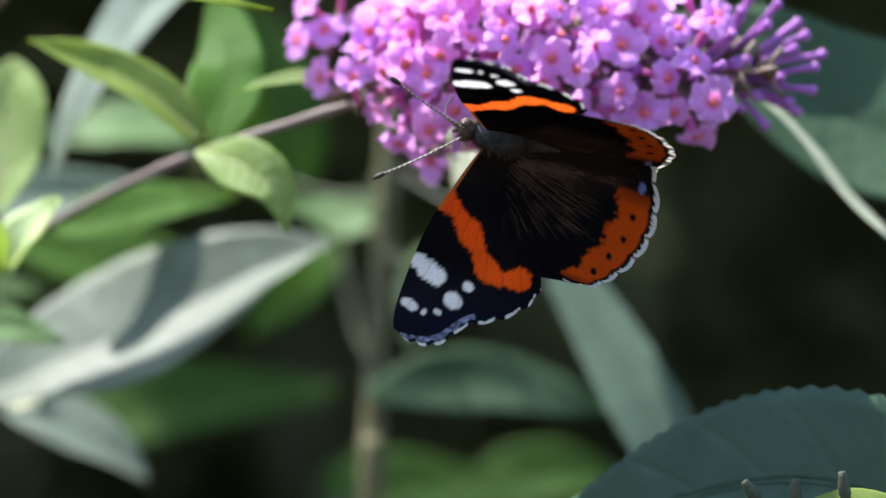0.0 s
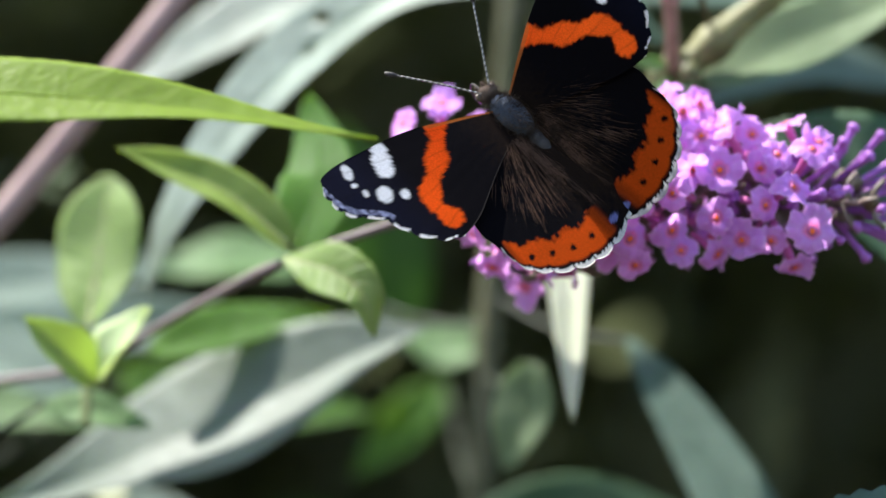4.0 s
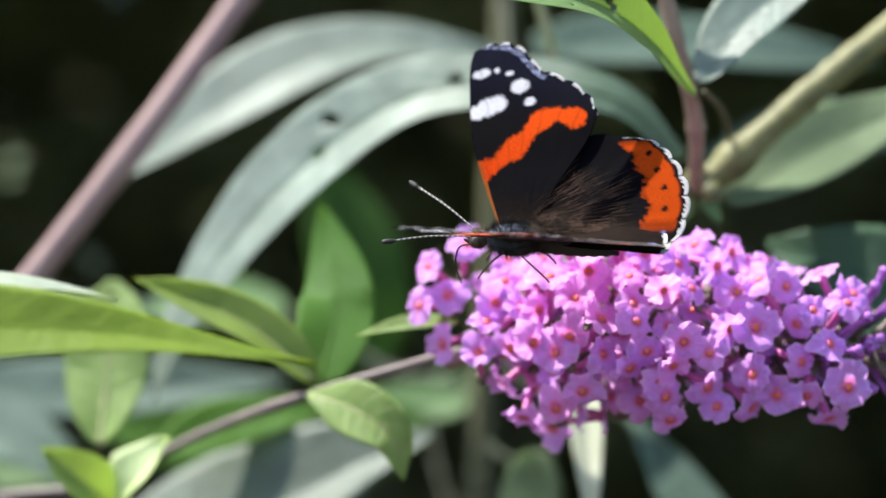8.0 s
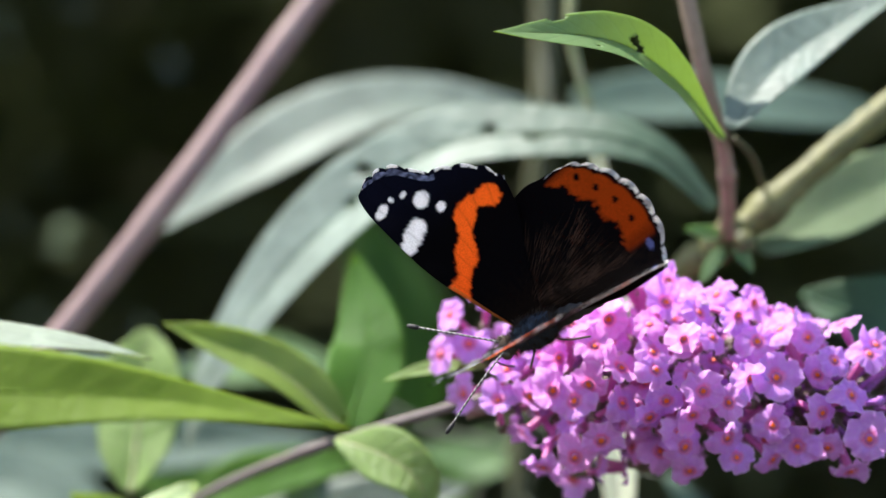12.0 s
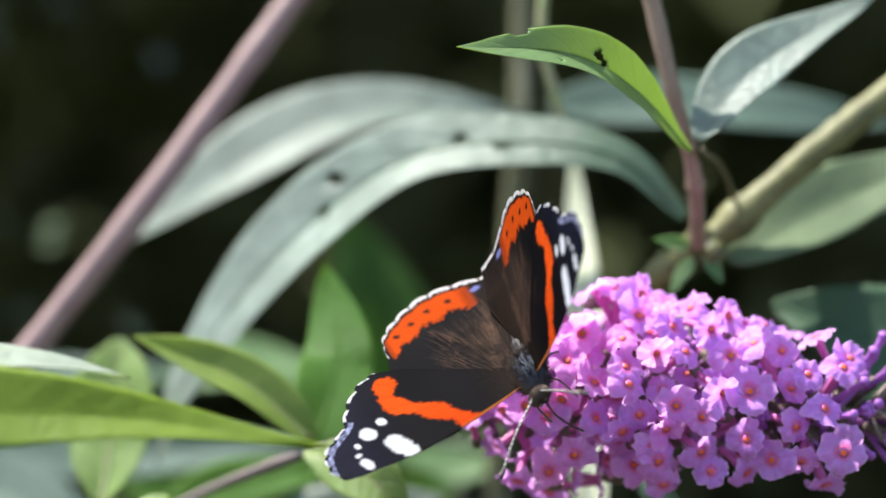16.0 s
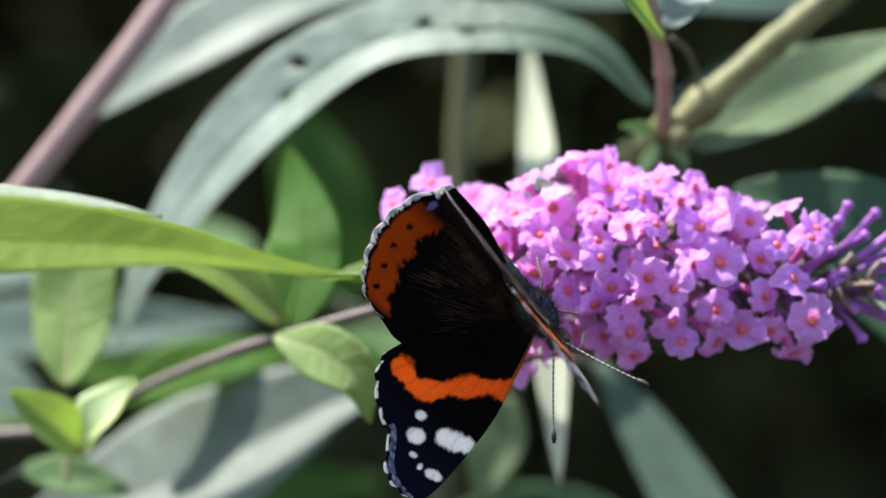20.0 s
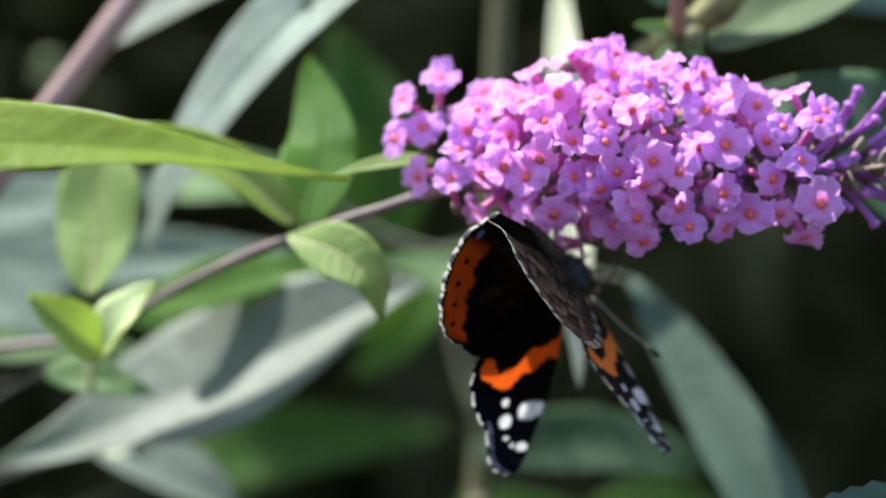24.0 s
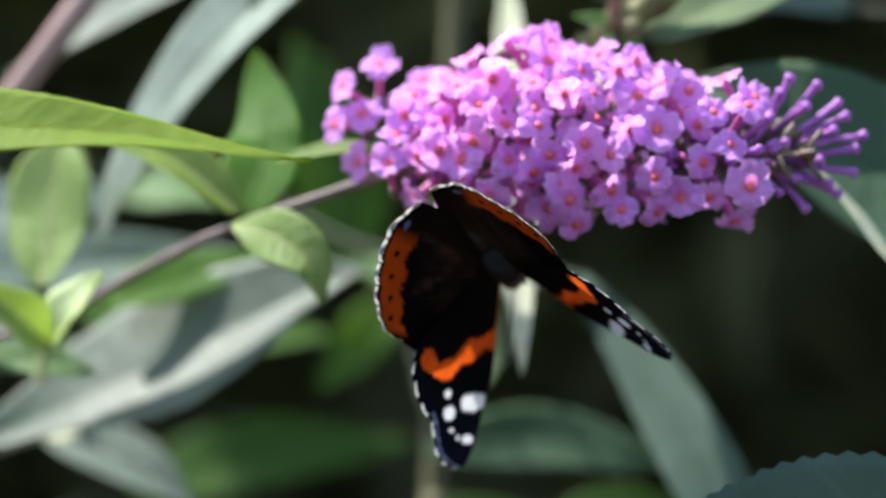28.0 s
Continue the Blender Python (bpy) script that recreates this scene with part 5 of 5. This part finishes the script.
# seconds, place, ahead, up; then, each for the right and the left: fore wing's raise, its sweep, hind wing's raise, its sweep
FLIGHT = [
    (0, (0.0147, -0.0368, 0.0490), (-0.981, -0.030, 0.189), (-0.104, -0.749, -0.654), 38.8, 47.0, -2.8, 0.6, 39.3, 45.3, -8.4, -4.4),
    (0.5, (0.0151, -0.0341, 0.0529), (-0.920, 0.169, 0.355), (-0.327, -0.829, -0.453), 59.8, 59.6, -0.7, 5.9, 58.3, 55.8, -0.3, -1.1),
    (1, (0.0110, -0.0325, 0.0521), (-0.934, -0.071, 0.349), (-0.198, -0.711, -0.674), 40.9, 61.7, -6.0, 2.2, 41.8, 58.4, -8.8, -1.9),
    (1.5, (0.0083, -0.0363, 0.0541), (-0.918, 0.146, 0.369), (-0.294, -0.875, -0.385), 59.4, 51.0, 1.3, 2.1, 57.9, 49.9, 0.5, -3.3),
    (2, (0.0100, -0.0334, 0.0580), (-0.760, -0.225, 0.610), (-0.126, -0.869, -0.478), 51.0, 53.3, -2.4, 0.5, 50.1, 48.4, -6.3, -3.7),
    (2.5, (0.0079, -0.0338, 0.0593), (-0.778, 0.066, 0.625), (-0.303, -0.911, -0.281), 35.6, 36.4, -8.6, 0.5, 34.1, 38.9, -3.4, -6.6),
    (3, (0.0060, -0.0375, 0.0588), (-0.582, 0.051, 0.811), (-0.371, -0.905, -0.209), 44.2, 38.2, 0.2, -3.8, 42.7, 34.6, 0.1, -11.3),
    (3.4, (0.0072, -0.0345, 0.0610), (-0.719, 0.086, 0.690), (-0.179, -0.982, -0.064), 41.2, 34.2, -6.6, 1.6, 36.1, 34.0, -14.1, -4.0),
    (4, (0.0032, -0.0321, 0.0689), (-0.725, 0.078, 0.685), (0.023, -0.990, 0.137), 35.1, 21.5, -1.4, 0.9, 32.8, 17.3, -9.3, -9.2),
    (4.5, (0.0030, -0.0312, 0.0695), (-0.667, 0.417, 0.618), (-0.048, -0.851, 0.523), 48.4, 20.7, -6.8, -0.1, 44.9, 14.2, -11.8, -4.9),
    (6.5, (0.0006, -0.0313, 0.0734), (-0.818, 0.351, 0.455), (-0.107, -0.871, 0.479), 25.9, 36.7, 4.1, 0.1, 23.6, 35.2, -7.8, 0.0),
    (7, (-0.0025, -0.0330, 0.0755), (-0.832, 0.393, 0.392), (-0.111, -0.809, 0.577), 31.9, 35.6, 1.3, -1.0, 28.3, 34.1, -8.0, -0.4),
    (7.5, (-0.0024, -0.0327, 0.0760), (-0.913, 0.316, 0.257), (-0.038, -0.694, 0.719), 32.0, 37.4, 8.8, 5.1, 32.5, 35.9, -3.6, 2.0),
    (8, (-0.0038, -0.0304, 0.0775), (-0.980, 0.188, 0.071), (-0.046, -0.554, 0.832), 35.6, 32.3, 0.6, 3.0, 32.2, 31.8, -8.5, 1.2),
    (8.5, (-0.0024, -0.0283, 0.0752), (-0.910, 0.325, -0.256), (-0.410, -0.798, 0.442), 64.2, 69.4, -1.1, 5.2, 59.9, 67.9, -6.8, 2.1),
    (9, (-0.0034, -0.0326, 0.0740), (-0.938, 0.214, -0.274), (-0.346, -0.644, 0.682), 33.5, 50.0, 3.8, 3.9, 27.5, 48.5, -4.3, 1.5),
    (9.5, (-0.0068, -0.0299, 0.0743), (-0.996, 0.044, -0.076), (-0.087, -0.597, 0.798), 30.9, 28.8, 9.5, 5.2, 28.7, 27.3, -2.8, 2.1),
    (10, (-0.0060, -0.0318, 0.0707), (-0.955, -0.154, -0.252), (-0.089, -0.664, 0.742), 25.8, 47.8, 4.1, 5.7, 21.3, 46.3, -3.6, 2.3),
    (10.5, (-0.0057, -0.0309, 0.0715), (-0.908, -0.318, -0.273), (-0.048, -0.568, 0.822), 31.0, 35.7, 1.6, 17.3, 28.4, 34.3, -8.1, 6.9),
    (11, (-0.0067, -0.0291, 0.0707), (-0.958, 0.103, -0.267), (-0.199, -0.910, 0.362), 61.3, 58.8, 4.8, -1.8, 62.8, 57.3, -2.1, -0.7),
    (11.5, (-0.0053, -0.0307, 0.0699), (-0.903, 0.352, -0.247), (-0.393, -0.909, 0.142), 46.5, 73.1, 5.4, -9.1, 42.5, 72.6, -3.6, -3.6),
    (13.5, (-0.0036, -0.0294, 0.0648), (-0.327, -0.274, -0.905), (-0.435, -0.806, 0.401), 26.1, 45.4, 0.2, 10.2, 22.4, 43.7, -8.4, 4.2),
    (14, (-0.0028, -0.0313, 0.0662), (-0.292, -0.539, -0.790), (-0.353, -0.707, 0.613), 34.7, 51.2, 0.0, 6.9, 27.9, 48.9, -6.4, 2.9),
    (14.2, (-0.0017, -0.0289, 0.0688), (-0.278, -0.670, -0.688), (-0.231, -0.649, 0.725), 23.4, 37.2, 1.4, 9.7, 20.0, 35.6, -7.5, 3.4),
    (14.6, (-0.0067, -0.0277, 0.0630), (-0.083, -0.592, -0.801), (-0.501, -0.671, 0.547), 29.6, 47.9, 5.2, 21.9, 25.9, 45.8, -12.2, 9.1),
    (15, (-0.0037, -0.0322, 0.0617), (-0.079, -0.436, -0.896), (-0.573, -0.716, 0.399), 41.9, 43.6, 1.7, 6.9, 40.1, 41.1, -8.1, 3.5),
    (15.5, (-0.0037, -0.0318, 0.0641), (0.085, -0.733, -0.675), (-0.751, -0.492, 0.440), 48.4, 35.0, 1.8, 22.1, 45.0, 32.7, -9.3, 6.8),
    (16, (0.0011, -0.0324, 0.0645), (0.280, -0.706, -0.650), (-0.673, -0.627, 0.391), 38.3, 35.7, 3.3, 3.4, 33.5, 33.8, -6.0, 2.0),
    (16.5, (0.0020, -0.0278, 0.0643), (0.339, -0.659, -0.672), (-0.719, -0.642, 0.267), 45.4, 45.2, 6.6, 6.1, 47.1, 44.6, -5.2, 2.6),
    (17, (0.0029, -0.0315, 0.0651), (0.320, -0.591, -0.741), (-0.648, -0.707, 0.284), 48.1, 51.1, 0.6, 1.0, 46.2, 49.4, -6.9, 1.0),
    (17.5, (0.0042, -0.0310, 0.0674), (0.183, -0.625, -0.759), (-0.840, -0.501, 0.209), 57.2, 50.5, 7.5, -0.6, 57.6, 49.0, -1.5, -1.2),
    (18, (0.0056, -0.0325, 0.0648), (0.442, -0.436, -0.784), (-0.617, -0.782, 0.088), 38.8, 41.6, 0.6, -0.6, 37.5, 43.2, -6.8, -6.0),
    (18.5, (0.0066, -0.0313, 0.0639), (0.495, -0.048, -0.867), (-0.593, -0.749, -0.297), 47.1, 47.7, 4.6, 1.1, 45.8, 46.2, -3.0, 0.4),
    (19, (0.0040, -0.0319, 0.0615), (0.192, -0.496, -0.847), (-0.679, -0.690, 0.250), 33.0, 39.9, 0.6, -3.5, 31.0, 38.2, -6.5, -1.3),
    (19.5, (0.0063, -0.0293, 0.0573), (0.551, 0.193, -0.812), (-0.403, -0.791, -0.461), 47.7, 60.7, 4.0, -4.9, 45.3, 59.2, -4.3, -2.0),
    (20, (0.0056, -0.0296, 0.0560), (0.602, 0.194, -0.775), (-0.273, -0.862, -0.428), 35.9, 66.6, 2.3, 2.1, 33.8, 65.2, -6.5, 0.8),
    (20.5, (0.0037, -0.0305, 0.0540), (0.177, 0.103, -0.979), (-0.630, -0.752, -0.193), 34.5, 42.3, 6.7, -1.4, 32.5, 40.8, -2.5, -0.6),
    (22.5, (0.0044, -0.0303, 0.0499), (0.305, 0.409, -0.860), (-0.479, -0.714, -0.510), 37.4, 43.3, 4.6, -0.0, 35.0, 41.8, -4.2, -0.0),
    (23, (0.0052, -0.0313, 0.0488), (0.316, 0.345, -0.884), (-0.536, -0.704, -0.466), 49.0, 55.9, 6.6, 4.6, 46.4, 54.4, -4.6, 1.8),
    (23.4, (0.0050, -0.0329, 0.0487), (0.238, 0.559, -0.794), (-0.588, -0.568, -0.576), 43.3, 27.4, 3.9, 5.8, 38.7, 25.9, -5.0, 2.3),
    (23.8, (0.0042, -0.0157, 0.0443), (0.209, 0.769, -0.604), (-0.403, -0.495, -0.770), 61.2, 56.8, 2.3, 3.4, 57.1, 55.3, -2.6, 1.4),
    (24, (0.0104, -0.0021, 0.0444), (0.472, 0.785, -0.400), (-0.447, -0.178, -0.877), 90.4, 39.3, 2.5, 3.9, 84.1, 37.8, -0.3, 1.6),
    (24.2, (0.0136, -0.0011, 0.0429), (0.413, 0.877, -0.245), (0.154, -0.333, -0.930), 42.8, 32.3, -4.2, 9.8, 41.3, 30.8, -1.7, 3.9),
    (24.4, (0.0096, -0.0025, 0.0399), (0.166, 0.910, -0.380), (0.320, -0.414, -0.852), 32.1, 53.8, 1.0, 1.8, 30.6, 52.3, 0.4, 0.7),
    (24.6, (0.0051, -0.0023, 0.0376), (0.183, 0.845, -0.503), (-0.137, -0.485, -0.864), 49.7, 47.8, 5.9, -10.6, 48.2, 46.3, 2.4, -4.2),
    (24.8, (0.0066, -0.0023, 0.0418), (0.322, 0.885, -0.337), (0.251, -0.422, -0.871), 45.8, 41.9, -0.3, 6.6, 44.3, 40.4, -0.1, 2.6),
    (25, (0.0066, -0.0039, 0.0411), (0.147, 0.917, -0.369), (0.391, -0.397, -0.830), 41.2, 46.5, 2.3, 3.5, 39.7, 45.0, 0.9, 1.4),
    (25.5, (0.0064, -0.0050, 0.0403), (0.087, 0.854, -0.514), (0.407, -0.501, -0.764), 26.3, 35.6, -0.9, 5.0, 24.8, 34.1, -0.4, 2.0),
    (26, (0.0081, -0.0059, 0.0417), (0.158, 0.844, -0.511), (0.536, -0.506, -0.670), 47.9, 70.9, 2.9, 6.5, 45.5, 69.6, 0.5, 5.0),
    (26.5, (0.0080, -0.0034, 0.0407), (0.131, 0.801, -0.583), (0.430, -0.575, -0.693), 28.7, 46.2, 0.9, 3.8, 26.9, 46.6, 0.2, 4.6),
    (27, (0.0055, -0.0010, 0.0417), (-0.005, 0.830, -0.555), (0.289, -0.527, -0.793), 38.7, 57.3, 3.6, 6.7, 37.4, 56.9, 2.5, 7.0),
    (27.6, (0.0081, -0.0024, 0.0426), (0.325, 0.761, -0.557), (0.453, -0.641, -0.611), 46.8, 72.0, 2.5, 9.2, 43.9, 71.8, 0.8, 9.2),
    (28, (0.0094, -0.0031, 0.0436), (0.442, 0.744, -0.501), (0.242, -0.637, -0.731), 48.5, 56.0, 7.9, 7.6, 43.4, 54.5, 6.8, 3.1),
]
# seconds, spike's base, turn about the y axis
SWAY = [
    (0, -0.01587, 0.00400, 0.06141, -1.10),
    (0.5, -0.01610, 0.00400, 0.06073, -0.72),
    (1, -0.01625, 0.00400, 0.06045, -0.56),
    (1.5, -0.01661, 0.00400, 0.06077, -0.73),
    (2, -0.01638, 0.00400, 0.06041, -0.48),
    (2.5, -0.01623, 0.00400, 0.05986, -0.25),
    (3, -0.01574, 0.00400, 0.05952, -0.12),
    (3.5, -0.01471, 0.00400, 0.05803, 0.67),
    (4, -0.01447, 0.00400, 0.05789, 0.72),
    (4.5, -0.01491, 0.00400, 0.05755, 0.93),
    (6.5, -0.01482, 0.00400, 0.05862, 0.64),
    (7, -0.01560, 0.00400, 0.05982, -0.25),
    (7.5, -0.01516, 0.00400, 0.05885, 0.16),
    (8, -0.01507, 0.00400, 0.05822, 0.43),
    (8.5, -0.01577, 0.00400, 0.05853, 0.19),
    (9, -0.01594, 0.00400, 0.05820, 0.35),
    (9.5, -0.01530, 0.00400, 0.05789, 0.51),
    (10, -0.01519, 0.00400, 0.05795, 0.47),
    (10.5, -0.01566, 0.00400, 0.05750, 0.73),
    (11, -0.01563, 0.00400, 0.05800, 0.43),
    (11.5, -0.01589, 0.00400, 0.05776, 0.56),
    (13.5, -0.01640, 0.00400, 0.05669, 1.04),
    (14, -0.01603, 0.00400, 0.05699, 0.86),
    (14.5, -0.01673, 0.00400, 0.05675, 0.98),
    (15, -0.01567, 0.00400, 0.05641, 1.19),
    (15.5, -0.01567, 0.00400, 0.05704, 0.85),
    (16, -0.01480, 0.00400, 0.05744, 0.68),
    (16.5, -0.01453, 0.00400, 0.05816, 0.34),
    (17, -0.01372, 0.00400, 0.05847, 0.25),
    (17.5, -0.01230, 0.00400, 0.05992, -0.50),
    (18, -0.01227, 0.00400, 0.05977, -0.36),
    (18.5, -0.01280, 0.00400, 0.06140, -1.26),
    (19, -0.01302, 0.00400, 0.06010, -0.55),
    (19.5, -0.01429, 0.00400, 0.06058, -0.88),
    (20, -0.01541, 0.00400, 0.05941, -0.32),
    (20.5, -0.01487, 0.00400, 0.05944, -0.39),
    (22.5, -0.01582, 0.00400, 0.05914, -0.62),
    (23, -0.01493, 0.00400, 0.05930, -0.73),
    (23.5, -0.01485, 0.00400, 0.05932, -0.71),
    (24, -0.01490, 0.00400, 0.05916, -0.62),
    (24.5, -0.01487, 0.00400, 0.05906, -0.52),
    (25, -0.01496, 0.00400, 0.05919, -0.35),
    (25.5, -0.01489, 0.00400, 0.05927, -0.29),
    (26, -0.01482, 0.00400, 0.05929, -0.22),
    (26.5, -0.01481, 0.00400, 0.05931, -0.20),
    (27, -0.01496, 0.00400, 0.05919, -0.03),
    (27.5, -0.01491, 0.00400, 0.05927, -0.10),
    (28, -0.01496, 0.00400, 0.05925, -0.12),
]
TWIG = [
    (0, -0.1419, -0.0600, 0.0501, 0.0),
    (2, -0.1419, -0.0600, 0.0501, 0.0),
    (3, -0.1426, -0.0600, 0.0495, 0.0),
    (4, -0.1376, -0.0600, 0.0430, 0.0),
    (6.5, -0.1470, -0.0592, 0.0424, 3.0),
    (8, -0.1552, -0.0584, 0.0420, 6.0),
    (9, -0.1543, -0.0572, 0.0393, 11.0),
    (10, -0.1527, -0.0565, 0.0392, 14.0),
    (11.5, -0.1527, -0.0566, 0.0386, 13.8),
    (13.5, -0.1527, -0.0567, 0.0377, 13.0),
    (15, -0.1527, -0.0568, 0.0372, 12.6),
    (17, -0.1456, -0.0570, 0.0413, 12.0),
    (20, -0.1435, -0.0590, 0.0460, 4.0),
    (22.5, -0.1434, -0.0596, 0.0430, 2.0),
    (25, -0.1433, -0.0600, 0.0404, 0.0),
    (26, -0.1401, -0.0600, 0.0410, 0.0),
    (27, -0.1384, -0.0600, 0.0395, 0.0),
    (28, -0.1384, -0.0600, 0.0395, 0.0),
]

NOD = [
    (0, 0.0010, -0.0058),
    (2, 0.0000, 0.0000),
    (4, 0.0000, 0.0000),
    (7, 0.0000, -0.0015),
    (20, 0.0000, -0.0018),
    (23, 0.0000, -0.0034),
    (25, -0.0015, 0.0030),
    (27, -0.0020, 0.0017),
    (28, -0.0020, 0.0017),
]


def motions():
    walk(butterfly, [(r[0], body_pose(r[1], r[2], r[3])) for r in FLIGHT])
    for word, sg, col in (("right", -1, 4), ("left", 1, 5)):
        walk(wings[word, "fore"], [(r[0], wing_pose(sg, r[col], r[col + 2], 0.0)) for r in FLIGHT])
        walk(wings[word, "hind"], [(r[0], wing_pose(sg, r[col + 4], r[col + 6], -0.0002)) for r in FLIGHT])
    walk(spike, [(t, pose(x, y, z, 0, turn, 0)) for t, x, y, z, turn in SWAY])
    walk(low_branch, [(t, pose(-0.25 + x, 0.14, GROUND_Z + z)) for t, x, z in NOD])
    walk(near, [(t, pose(x, y, z, roll)) for t, x, y, z, roll in TWIG])


motions()
